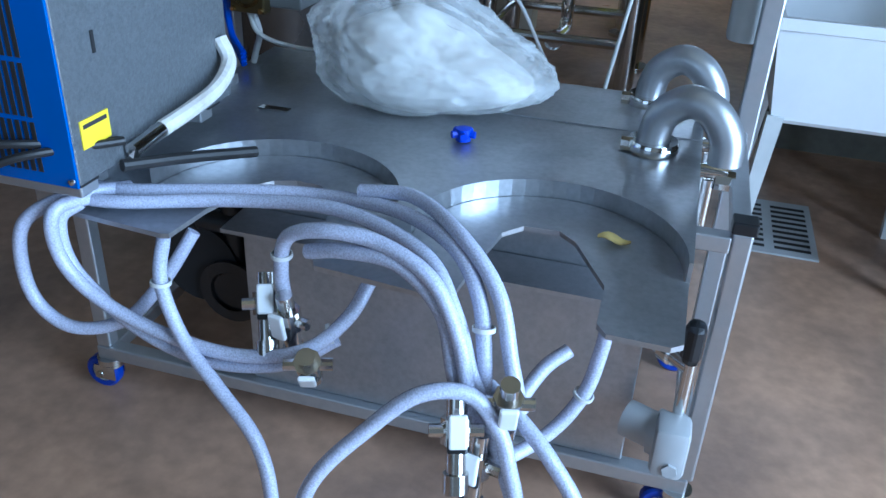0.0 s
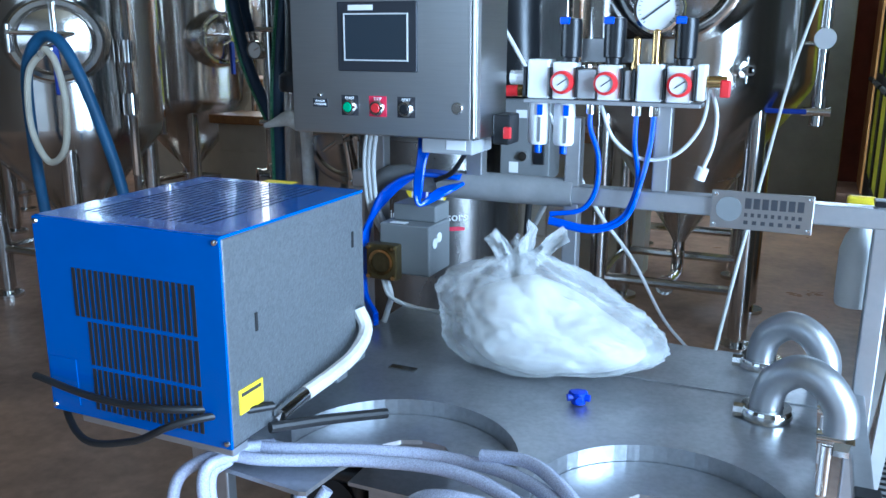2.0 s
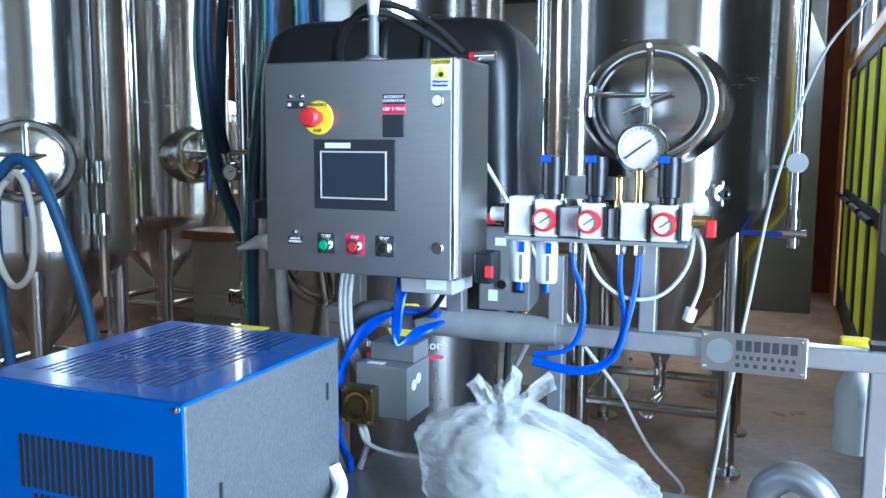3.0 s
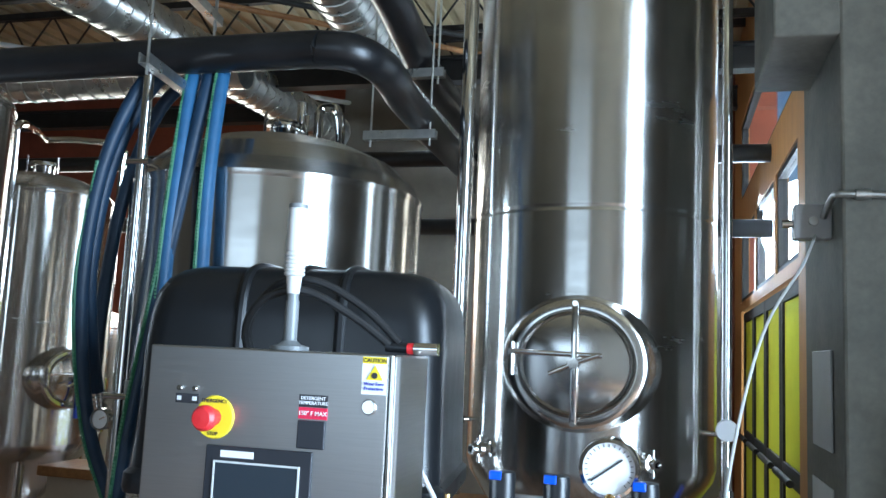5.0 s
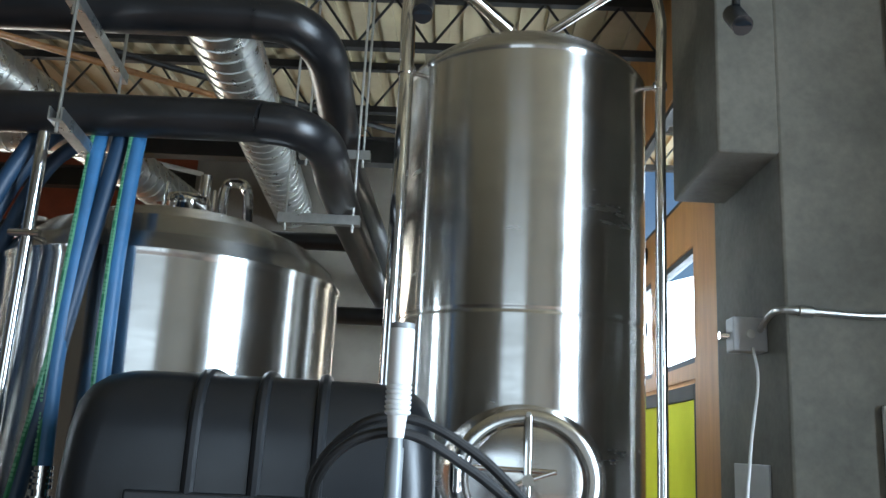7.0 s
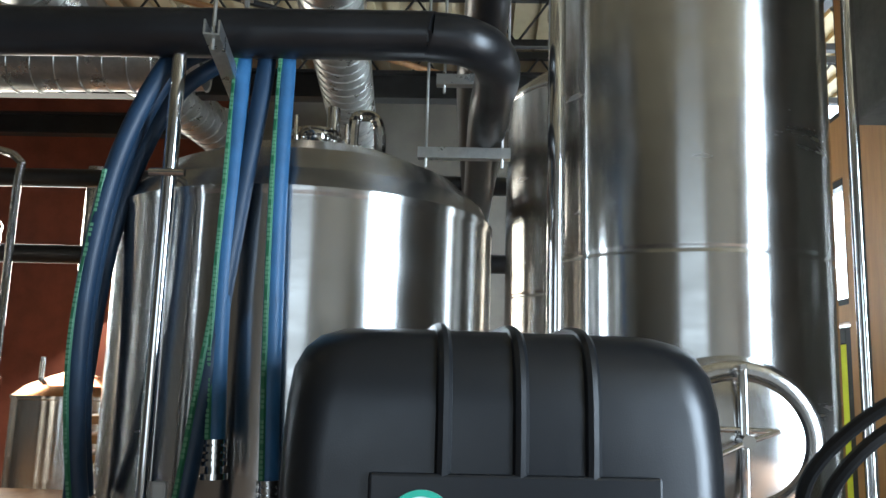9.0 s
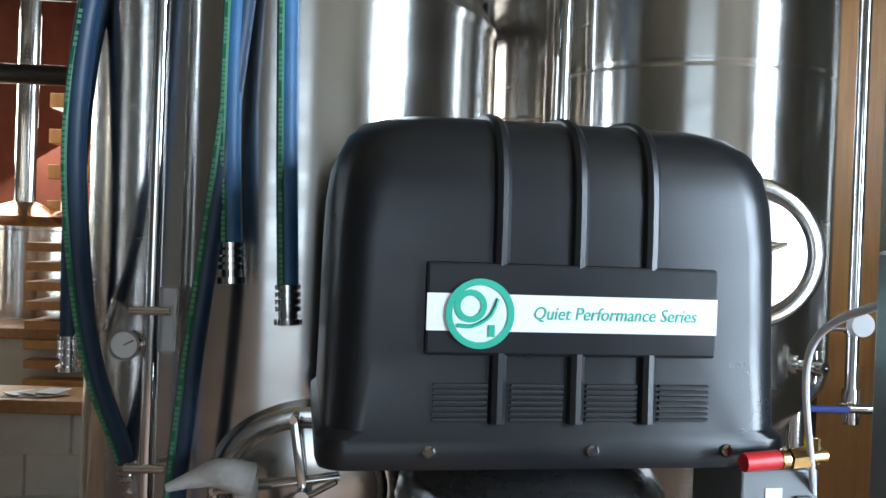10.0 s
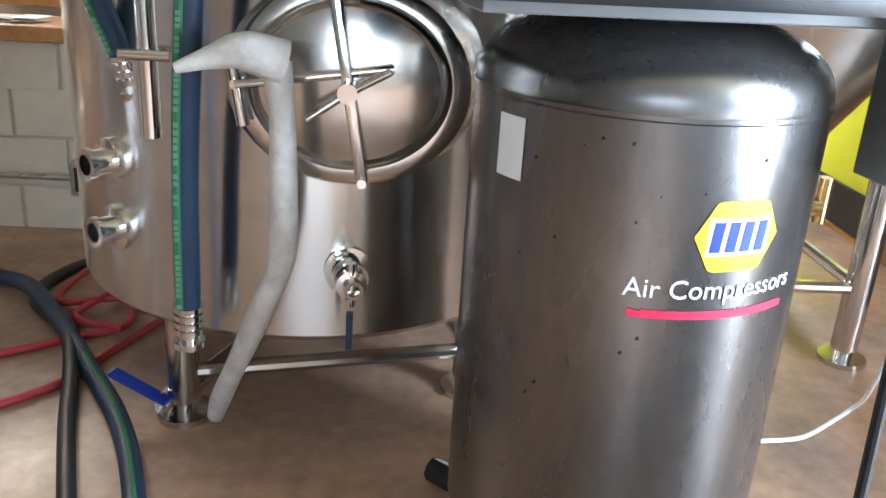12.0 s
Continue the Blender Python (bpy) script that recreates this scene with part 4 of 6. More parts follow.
tube("cable", [(0.1, 0.03, 0.01), (0.03, 0.02, 0.06), (-0.06, 0.0, 0.105), (-0.14, 0.0, 0.09), (-0.19, 0.03, 0.03), (-0.19, 0.09, -0.05)], 0.0075, "rubber", t_)
tube("cable", [(0.11, 0.03, 0.02), (0.04, 0.03, 0.08), (-0.05, 0.02, 0.125), (-0.13, 0.02, 0.115), (-0.2, 0.06, 0.04), (-0.2, 0.11, -0.05)], 0.0075, "rubber", t_)
part("connector", rod(bmesh.new(), (0.085, 0.03, 0.014), (0.125, 0.03, 0.012), 0.009), "black", t_, True)
part("connector_ring", rod(bmesh.new(), (0.125, 0.03, 0.012), (0.137, 0.03, 0.012), 0.01), "red", t_, True)
part("gland", rod(bmesh.new(), (0.137, 0.03, 0.012), (0.18, 0.03, 0.012), 0.011), "chrome", t_, True)

# ---- air preparation set ----
air = thing("air_regulator_set", "bank of white air regulators with red-rimmed gauges", "regulators")
part("bracket", box(bmesh.new(), 0.49, 0.87, 2.03, 2.1, 1.432, 1.44, 0.001), "frame", air)
for x0, x1, h in ((0.495, 0.545, 0.085), (0.552, 0.602, 0.08), (0.652, 0.702, 0.075), (0.735, 0.79, 0.078), (0.797, 0.85, 0.075)):
    part("regulator_body", box(bmesh.new(), x0, x1, 2.035, 2.09, 1.441, 1.441 + h, 0.004), "white", air)
for x in (0.487, 0.547, 0.604, 0.703, 0.727, 0.791, 0.851):
    part("black_seal", box(bmesh.new(), x, x + 0.005, 2.03, 2.09, 1.446, 1.51, 0.001), "black", air)
for x in (0.608, 0.71):
    part("spacer_block", box(bmesh.new(), x, x + 0.04 if x < 0.7 else x + 0.015, 2.036, 2.088, 1.444, 1.505, 0.003), "lightgrey", air)
part("end_cap", rod(bmesh.new(), (0.45, 2.06, 1.485), (0.487, 2.06, 1.485), 0.016), "white", air, True)
part("end_cap", box(bmesh.new(), 0.857, 0.875, 2.04, 2.085, 1.446, 1.52, 0.003), "white", air)
for x in (0.585, 0.68, 0.828):
    part("knob", lathe(bmesh.new(), [(0.017, 1.515), (0.018, 1.53), (0.0225, 1.532), (0.0235, 1.6), (0.022, 1.612), (0.0, 1.614)], 24, (x, 2.06, 0)), "black", air, True)
    part("knob_tab", box(bmesh.new(), x - 0.02, x + 0.002, 2.034, 2.046, 1.6, 1.615, 0.002), "airblue", air)
for x in (0.577, 0.672, 0.825):
    part("gauge_rim", lathe(bmesh.new(), [(0.0185, 2.016), (0.024, 2.018), (0.025, 2.024), (0.025, 2.035)], 28, (x, 0, 1.478), "y"), "red", air, True)
    part("gauge_face", lathe(bmesh.new(), [(0.0, 2.02), (0.0195, 2.02), (0.0195, 2.03)], 28, (x, 0, 1.478), "y"), "white", air, True)
    part("gauge_needle", rod(bmesh.new(), (x - 0.008, 2.019, 1.472), (x + 0.012, 2.019, 1.486), 0.0012, 6), "print_black", air)
for x in (0.515, 0.575):
    part("filter_bowl", lathe(bmesh.new(), [(0.022, 1.432), (0.024, 1.42), (0.024, 1.345), (0.02, 1.338), (0.0, 1.338)], 24, (x, 2.065, 0)), "white", air, True)
    part("bowl_tab", box(bmesh.new(), x + 0.004, x + 0.016, 2.036, 2.044, 1.405, 1.428, 0.001), "airblue", air)
    part("sight_slot", box(bmesh.new(), x + 0.007, x + 0.012, 2.0395, 2.043, 1.345, 1.4), "grey", air)
    part("bowl_drain", rod(bmesh.new(), (x, 2.065, 1.318), (x, 2.065, 1.34), 0.009), "airblue", air, True)
for x in (0.73, 0.77):
    part("relief_valve", lathe(bmesh.new(), [(0.011, 1.505), (0.011, 1.52), (0.008, 1.525), (0.009, 1.57 if x < 0.75 else 1.585), (0.004, 1.575 if x < 0.75 else 1.59)], 14, (x, 2.05, 0)), "brass", air, True)
GX, GZ = 0.768, 1.631
part("dial_case", lathe(bmesh.new(), [(0.044, 2.05), (0.05, 2.052), (0.052, 2.06), (0.052, 2.085), (0.0, 2.088)], 40, (GX, 0, GZ), "y"), "chrome", air, True)
part("dial_face", lathe(bmesh.new(), [(0.0, 2.056), (0.0455, 2.056), (0.0455, 2.07)], 40, (GX, 0, GZ), "y"), "white", air, True, "large white pressure dial")
part("dial_needle", rod(bmesh.new(), (GX - 0.03, 2.054, GZ - 0.022), (GX + 0.022, 2.054, GZ + 0.016), 0.0018, 6), "print_black", air)
bm = bmesh.new()
for i in range(21):
    a = radians(225 - 13.5 * i)
    c, s = math.cos(a), math.sin(a)
    rod(bm, (GX + 0.036 * c, 2.0552, GZ + 0.036 * s), (GX + 0.041 * c, 2.0552, GZ + 0.041 * s), 0.0008, 4)
tagged(part("dial_marks", bm, "print_black", air), kind="stuff")
part("dial_stem", rod(bmesh.new(), (GX, 2.075, 1.5), (GX, 2.075, 1.6), 0.009), "brass", air, True)
part("cross_plate", box(bmesh.new(), 0.6, 0.8, 2.095, 2.1, 1.52, 1.57, 0.001), "frame", air)
part("ball_valve", rod(bmesh.new(), (0.875, 2.06, 1.485), (0.915, 2.06, 1.485), 0.012), "brass", air, True)
part("valve_lever", box(bmesh.new(), 0.905, 0.925, 2.03, 2.045, 1.455, 1.49, 0.003), "red", air)
for pts in ([(0.635, 2.06, 1.43), (0.637, 2.055, 1.38), (0.66, 2.045, 1.32), (0.66, 2.04, 1.25), (0.63, 2.035, 1.2), (0.56, 2.03, 1.185)],
            [(0.735, 2.06, 1.43), (0.737, 2.05, 1.35), (0.75, 2.04, 1.27), (0.725, 2.03, 1.195), (0.66, 2.02, 1.165), (0.56, 2.025, 1.175)],
            [(0.772, 2.06, 1.43), (0.77, 2.05, 1.35), (0.757, 2.035, 1.27), (0.73, 2.025, 1.19), (0.66, 2.015, 1.158), (0.56, 2.02, 1.168)]):
    tube("air_tube", pts, 0.0058, "airblue", air)
    x, y, z = pts[0]
    part("tube_fitting", rod(bmesh.new(), (x, y, z - 0.02), (x, y, z + 0.01), 0.011, 10), "chrome", air, True)
tube("drain_tube", [(0.66, 2.05, 1.43), (0.69, 2.05, 1.36), (0.75, 2.05, 1.32), (0.82, 2.05, 1.33), (0.87, 2.05, 1.39), (0.885, 2.055, 1.47)], 0.0042, "offwhite", air)
tube("drain_tube", [(0.888, 2.05, 1.47), (0.902, 2.045, 1.42), (0.9, 2.04, 1.36), (0.885, 2.035, 1.31)], 0.0042, "offwhite", air)
part("tube_end", rod(bmesh.new(), (0.885, 2.035, 1.31), (0.878, 2.035, 1.285), 0.012), "white", air, True)
rebase(air, 0.68, 2.06, 1.432)

# ---- dosing pump under the cabinet ----
dp = thing("dosing_pump", "grey metal peristaltic dosing pump with a dark brass head", "pump")
part("housing", box(bmesh.new(), 0.175, 0.305, 1.93, 2.05, 1.03, 1.15, 0.004), "grey", dp)
part("upper_box", box(bmesh.new(), 0.19, 0.3, 1.975, 2.056, 1.15, 1.19, 0.003), "grey", dp)
part("pump_head", box(bmesh.new(), 0.155, 0.235, 1.9, 1.93, 1.02, 1.105, 0.004), "darkbrass", dp)
part("head_ring", lathe(bmesh.new(), [(0.024, 1.897), (0.031, 1.895), (0.031, 1.9), (0.024, 1.9)], 28, (0.195, 0, 1.063), "y"), "brass", dp, True)
for x in (0.163, 0.227):
    for z in (1.028, 1.097):
        part("head_screw", lathe(bmesh.new(), [(0.0, 1.893), (0.005, 1.893), (0.006, 1.9)], 12, (x, 0, z), "y"), "brass", dp, True)
part("pump_label", box(bmesh.new(), 0.2, 0.24, 1.935, 1.955, 1.1505, 1.1515), "print_white", dp)
for y, z, r in ((1.96, 1.105, 0.012), (1.985, 1.115, 0.012), (1.973, 1.11, 0.006)):
    part("side_emblem", lathe(bmesh.new(), [(0.0, 0.3065), (r, 0.3065), (r, 0.305)], 18, (0, y, z), "x"), "print_white", dp)
tube("hose", [(0.2, 1.915, 1.02), (0.215, 1.91, 0.98), (0.2, 1.92, 0.94), (0.19, 1.92, 0.91)], 0.007, "offwhite", dp)
tube("hose", [(0.19, 1.915, 1.02), (0.22, 1.9, 0.98), (0.29, 1.92, 0.955), (0.4, 1.95, 0.945)], 0.005, "offwhite", dp)
rebase(dp, 0.23, 1.98, 1.02)
hv = thing("wire_bundle", "bundled blue air tubes and grey cables below the cabinet", "cables", 0.25, 1.98, 1.3)
for i in range(5):
    k = i * 0.007
    tube("blue_tube", [(0.02 + k, -0.02 + k, 0.06), (0.025 + k * 0.6, -0.04, 0.01), (0.02 + k * 0.5, -0.05, -0.06), (0.03, -0.05 + k * 0.3, -0.1), (0.06 + k, -0.01, -0.07), (0.1, 0.04, -0.06)], 0.005, "airblue", hv)
for i in range(4):
    k = i * 0.008
    tube("blue_tube", [(0.08, 0.06 + k, -0.05), (-0.03, 0.05 + k, -0.05), (-0.11, 0.03, -0.1 - k), (-0.125, -0.02 - k, -0.2), (-0.11, -0.06, -0.32), (-0.06, -0.1, -0.385 + k)], 0.007, "airblue", hv)
for i in range(3):
    k = i * 0.012
    tube("grey_cable", [(-0.14 + k, 0.02, 0.06), (-0.15 + k, 0.02, -0.03), (-0.145 + k, 0.03, -0.13), (-0.12 + k, 0.05, -0.2)], 0.006, "offwhite", hv)
tube("black_cable", [(0.14, 0.0, 0.05), (0.08, 0.03, -0.03), (0.02, 0.06, -0.06)], 0.006, "rubber", hv)

# ---- refrigerated dryer in a blue case ----
bd = thing("air_dryer", "bright blue and grey metal air dryer case with slotted vents", "machine", 0.145, 1.385, 0.95)
x0, x1, y0, y1, zt = -0.185, 0.185, -0.222, 0.195, 0.345
part("grey_side", box(bmesh.new(), x0 + 0.004, x1 - 0.001, y0 + 0.004, y1, 0.013, zt - 0.004, 0.003), "hammer", bd, False, "grey hammertone side panel")
part("front_panel", box(bmesh.new(), x0, x1, y0 - 0.002, y0 + 0.003, 0.012, zt, 0.0012), "blue", bd)
part("cover", box(bmesh.new(), x0, x1, y0 + 0.003, y1, zt - 0.004, zt + 0.001, 0.001), "blue", bd)
# slots are raised dark strips; the shade of the openings is their colour
bm = bmesh.new()
for row, (za, zb2) in enumerate(((0.188, 0.268), (0.108, 0.181), (0.03, 0.101))):
    for i in range(21):
        x = -0.108 + i * 0.0118
        if row and i < 2:
            continue
        box(bm, x, x + 0.0066, y0 - 0.0032, y0 - 0.002, za, zb2)
tagged(part("vent_slot", bm, "dark", bd), kind="stuff")
# cover slots likewise, thin strips coloured as dark as the openings
bm = bmesh.new()
for j, (a, b) in enumerate(((-0.17, -0.06), (-0.05, 0.06), (0.07, 0.17))):
    for i in range(16):
        x = -0.13 + i * 0.016
        box(bm, x, x + 0.0042, a, b, zt + 0.001, zt + 0.0014)
tagged(part("top_slot", bm, "dark", bd), kind="stuff")
part("corner_plate", box(bmesh.new(), -0.18, -0.12, y0 - 0.0035, y0 - 0.002, 0.03, 0.11, 0.0005), "blue", bd)
for x in (x0 + 0.008, x1 - 0.008):
    for z in (0.022, zt - 0.008):
        part("case_screw", lathe(bmesh.new(), [(0.0, y0 - 0.006), (0.004, y0 - 0.005), (0.005, y0 - 0.002)], 10, (x, 0, z), "y"), "chrome", bd, True)
# keyholes as flat dark patches that carry the shade of the holes
for y, z in ((-0.15, 0.18), (0.15, 0.245)):
    part("key_slot", box(bmesh.new(), x1 - 0.001, x1 + 0.0006, y, y + 0.006, z, z + 0.03), "dark", bd)
part("caution_label", box(bmesh.new(), x1 - 0.001, x1 + 0.0008, -0.2, -0.14, 0.06, 0.1), "yellow", bd)
part("caution_print", box(bmesh.new(), x1, x1 + 0.0014, -0.195, -0.145, 0.088, 0.094), "print_black", bd)
part("caution_label", box(bmesh.new(), -0.04, 0.03, 0.19, 0.215, zt + 0.001, zt + 0.0016), "yellow", bd)
for x in (-0.15, 0.15):
    for y in (-0.18, 0.16):
        part("foot", box(bmesh.new(), x - 0.02, x + 0.02, y - 0.02, y + 0.02, 0.0, 0.013, 0.002), "rubber", bd)
tube("white_hose", [(x1 + 0.02, -0.05, 0.04), (x1 + 0.03, 0.02, 0.05), (x1 + 0.03, 0.1, 0.06), (x1 + 0.02, 0.16, 0.085), (x1 + 0.0, 0.17, 0.12)], 0.013, "tape", bd)
part("hose_fitting", rod(bmesh.new(), (x1 + 0.015, -0.12, 0.03), (x1 + 0.02, -0.05, 0.04), 0.012), "chrome", bd, True)
tube("power_cord", [(x1 + 0.01, -0.13, 0.05), (0.1, -0.25, 0.075), (-0.05, -0.25, 0.065), (-0.2, -0.24, 0.075)], 0.006, "rubber", bd)
tube("power_cord", [(x1 + 0.02, -0.14, 0.055), (0.12, -0.255, 0.06), (0.02, -0.26, 0.01), (-0.1, -0.25, -0.01), (-0.24, -0.15, 0.03), (-0.32, 0.0, 0.12), (-0.33, 0.1, 0.16)], 0.006, "rubber", bd)
tube("supply_cord", [(x1 + 0.01, -0.14, 0.015), (x1 + 0.06, -0.05, 0.0), (x1 + 0.12, 0.05, -0.02)], 0.009, "rubber", bd)

# ---- plastic bag with pellets, knob and dry leaf ----
def bag_mesh(bm, k, seed, folds, pleats):
    """A slumped bag: heavy and round below, gathered in pleats towards the neck."""
    bmesh.ops.create_icosphere(bm, subdivisions=6, radius=1)
    for v in bm.verts:
        d = v.co.normalized()
        turn = math.atan2(d.y, d.x + 0.15)
        n1 = noise.noise(d * 1.3 + Vector((seed, 0, 0)))
        n2 = noise.turbulence(d * 3.4 + Vector((0, seed, 0)), 3, True)
        up = max(0.0, d.z + 0.25)
        ridge = abs(math.sin(turn * 5.5 + 2.2 * n1 + 1.5 * d.z)) ** 0.6 - 0.6
        r = k * (1 + 0.14 * n1 - folds * n2 + pleats * ridge * up)
        x, y, z = d.x * 0.225 * r, d.y * 0.15 * r, d.z * 0.1 * r
        if d.x > 0:
            z *= 1 - 0.4 * d.x
        if d.z > 0.55:
            z += 0.02 * ((d.z - 0.55) / 0.45) ** 2
        v.co = (x - 0.05 * max(0, d.z), y, max(z, -0.085))
    return bm


bag = thing("plastic_bag", "knotted clear plastic bag of white cleaning powder", "bag", 0.632, 1.81, 0.908)
bag.scale = (1.03, 0.85, 1.1)
part("powder", bag_mesh(bmesh.new(), 0.84, 3.0, 0.05, 0.0), "tape", bag, True).location = (0.01, 0, 0.072)
part("film", bag_mesh(bmesh.new(), 1.1, 3.0, 0.1, 0.13), "bag", bag, True).location = (0, 0, 0.087)


def bag_ear(bm, x, y, z, h, w, lean, turn):
    """A thin crumpled tongue of film standing up from the knot."""
    rows = []
    for i in range(9):
        t = i / 8
        half = w * (0.25 + 0.9 * t - 0.35 * t * t)
        row = []
        for j in range(7):
            q = (j / 6 - 0.5) * 2
            wave = 0.008 * math.sin(5 * q + 7 * t + turn)
            px, py = q * half * math.cos(turn) - wave * math.sin(turn), q * half * math.sin(turn) + wave * math.cos(turn)
            row.append(bm.verts.new((x + px + lean * t * t, y + py, z + h * t * (1 - 0.25 * abs(q)))))
        rows.append(row)
    for p, q in zip(rows, rows[1:]):
        for j in range(6):
            bm.faces.new((p[j], p[j + 1], q[j + 1], q[j]))


bm = bmesh.new()
for x, y, h, w, lean, turn in ((-0.085, -0.01, 0.1, 0.03, -0.03, 0.3), (-0.06, 0.0, 0.125, 0.026, 0.015, 1.2), (-0.045, 0.01, 0.115, 0.032, 0.06, -0.4), (-0.075, 0.012, 0.09, 0.03, 0.0, 2.2)):
    bag_ear(bm, x, y, 0.175, h * 0.85, w, lean, turn)
knot = part("knot", bm, "bag", bag, True)
knot.modifiers.new("film_thickness", "SOLIDIFY").thickness = 0.0012
# loose blue star knob lying on the table
kn = thing("blue_stopper", "small blue plastic star knob lying on the table", "stopper", 0.735, 1.665, 0.908)
bm = lathe(bmesh.new(), [(0.0, 0), (0.014, 0), (0.014, 0.022), (0.0, 0.024)], 14)
for i in range(5):
    a = i * 2 * math.pi / 5
    rod(bm, (0, 0, 0.012), (0.022 * math.cos(a), 0.022 * math.sin(a), 0.012), 0.007, 8)
part("grip", bm, "print_blue", kn, True)
leaf = thing("dry_leaf", "dry curled yellow leaf on the steel shelf", "leaf", 1.032, 1.44, 0.876)
bm = bmesh.new()
vs = [[bm.verts.new(((u - 0.5) * 0.05, (v - 0.5) * 0.028 * math.sin(math.pi * (0.12 + 0.8 * u)), 0.002 + 0.006 * abs(v - 0.5) + 0.004 * math.sin(6 * u))) for v in (0, 0.5, 1)] for u in np.linspace(0, 1, 8)]
for a, b in zip(vs, vs[1:]):
    for k in (0, 1):
        bm.faces.new((a[k], a[k + 1], b[k + 1], b[k]))
part("blade", bm, "rust", leaf, True)
cl = thing("steel_clip", "small steel clip on the table edge", "clip", 0.36, 1.68, 0.906)
part("strip", box(bmesh.new(), -0.03, 0.03, -0.01, 0.01, 0, 0.004, 0.001), "chrome", cl)

# ---- braided hoses draped over the cart ----
hs = thing("braided_hose_bundle", "bundle of clear braided hoses draped over the cart", "hoses")
HR = 0.0108
runs = [
    [(0.22, 1.3, 0.892), (0.3, 1.3, 0.895), (0.44, 1.35, 0.897), (0.57, 1.38, 0.9), (0.72, 1.33, 0.925), (0.83, 1.25, 0.932), (0.885, 1.2, 0.89), (0.905, 1.17, 0.81), (0.91, 1.165, 0.72), (0.91, 1.16, 0.67)],
    [(0.22, 1.26, 0.892), (0.31, 1.26, 0.895), (0.48, 1.32, 0.9), (0.65, 1.3, 0.925), (0.8, 1.23, 0.92), (0.86, 1.18, 0.87), (0.89, 1.16, 0.8), (0.93, 1.14, 0.72), (0.98, 1.1, 0.62), (1.0, 1.09, 0.5)],
    [(0.585, 1.25, 0.78), (0.59, 1.23, 0.85), (0.61, 1.215, 0.915), (0.67, 1.2, 0.945), (0.75, 1.195, 0.945), (0.83, 1.17, 0.92), (0.875, 1.15, 0.85), (0.895, 1.14, 0.77), (0.92, 1.13, 0.7)],
    [(0.64, 1.215, 0.9), (0.7, 1.2, 0.92), (0.78, 1.185, 0.925), (0.845, 1.165, 0.88), (0.87, 1.15, 0.8), (0.9, 1.14, 0.7)],
    [(0.66, 1.36, 0.93), (0.75, 1.34, 0.945), (0.845, 1.25, 0.945), (0.91, 1.2, 0.9), (0.94, 1.17, 0.82), (0.962, 1.15, 0.76)],
    [(0.29, 1.32, 0.89), (0.25, 1.24, 0.905), (0.19, 1.2, 0.87), (0.165, 1.2, 0.79), (0.18, 1.2, 0.72), (0.24, 1.2, 0.69), (0.32, 1.22, 0.71), (0.38, 1.25, 0.78), (0.415, 1.29, 0.85)],
    [(0.27, 1.27, 0.895), (0.245, 1.2, 0.895), (0.245, 1.195, 0.82), (0.3, 1.195, 0.76), (0.41, 1.19, 0.725), (0.53, 1.19, 0.715), (0.63, 1.2, 0.74), (0.68, 1.25, 0.775), (0.7, 1.3, 0.82)],
    [(0.26, 1.24, 0.895), (0.238, 1.215, 0.87), (0.255, 1.21, 0.79), (0.36, 1.2, 0.715), (0.48, 1.195, 0.688), (0.6, 1.2, 0.71), (0.67, 1.24, 0.745)],
    [(0.39, 1.25, 0.86), (0.41, 1.2, 0.81), (0.45, 1.18, 0.73), (0.52, 1.15, 0.68), (0.59, 1.12, 0.63), (0.62, 1.1, 0.55), (0.61, 1.1, 0.42), (0.55, 1.12, 0.3), (0.5, 1.18, 0.236), (0.6, 1.35, 0.236)],
    [(0.56, 1.15, 0.236), (0.62, 1.06, 0.32), (0.67, 1.05, 0.5), (0.71, 1.05, 0.65), (0.78, 1.08, 0.74), (0.84, 1.1, 0.795), (0.9, 1.12, 0.795), (0.94, 1.12, 0.75), (0.96, 1.11, 0.7), (0.98, 1.1, 0.62), (1.0, 1.1, 0.4)],
    [(0.91, 1.19, 0.76), (0.96, 1.15, 0.75), (1.01, 1.12, 0.72), (1.06, 1.1, 0.65), (1.08, 1.1, 0.5), (1.05, 1.15, 0.32), (1.0, 1.25, 0.236)],
    [(1.05, 1.3, 0.86), (1.045, 1.3, 0.78), (1.03, 1.29, 0.7), (0.99, 1.26, 0.64), (0.93, 1.2, 0.62), (0.9, 1.16, 0.64)],
    [(1.0, 1.3, 0.765), (0.97, 1.27, 0.745), (0.94, 1.22, 0.7), (0.92, 1.16, 0.66)],
]
for p in runs:
    tube("hose", p, HR, "hose", hs, 12)
for c, d in (((0.9, 1.175, 0.86), (0.1, -0.3, -1)), ((0.595, 1.225, 0.88), (0, 0, 1)), ((0.905, 1.15, 0.745), (0.2, -0.2, -1)), ((0.41, 1.2, 0.81), (0, -0.1, -1)), ((0.66, 1.235, 0.755), (1, 0.5, 0.3)), ((1.03, 1.29, 0.7), (-0.3, 0, -1))):
    m = Vector(d).to_track_quat("Z", "Y").to_matrix().to_4x4()
    m.translation = c
    o = part("cable_tie", lathe(bmesh.new(), [(0.0135, -0.003), (0.0155, -0.003), (0.0155, 0.003), (0.0135, 0.003)], 18), "offwhite", hs, True)
    o.matrix_local = m


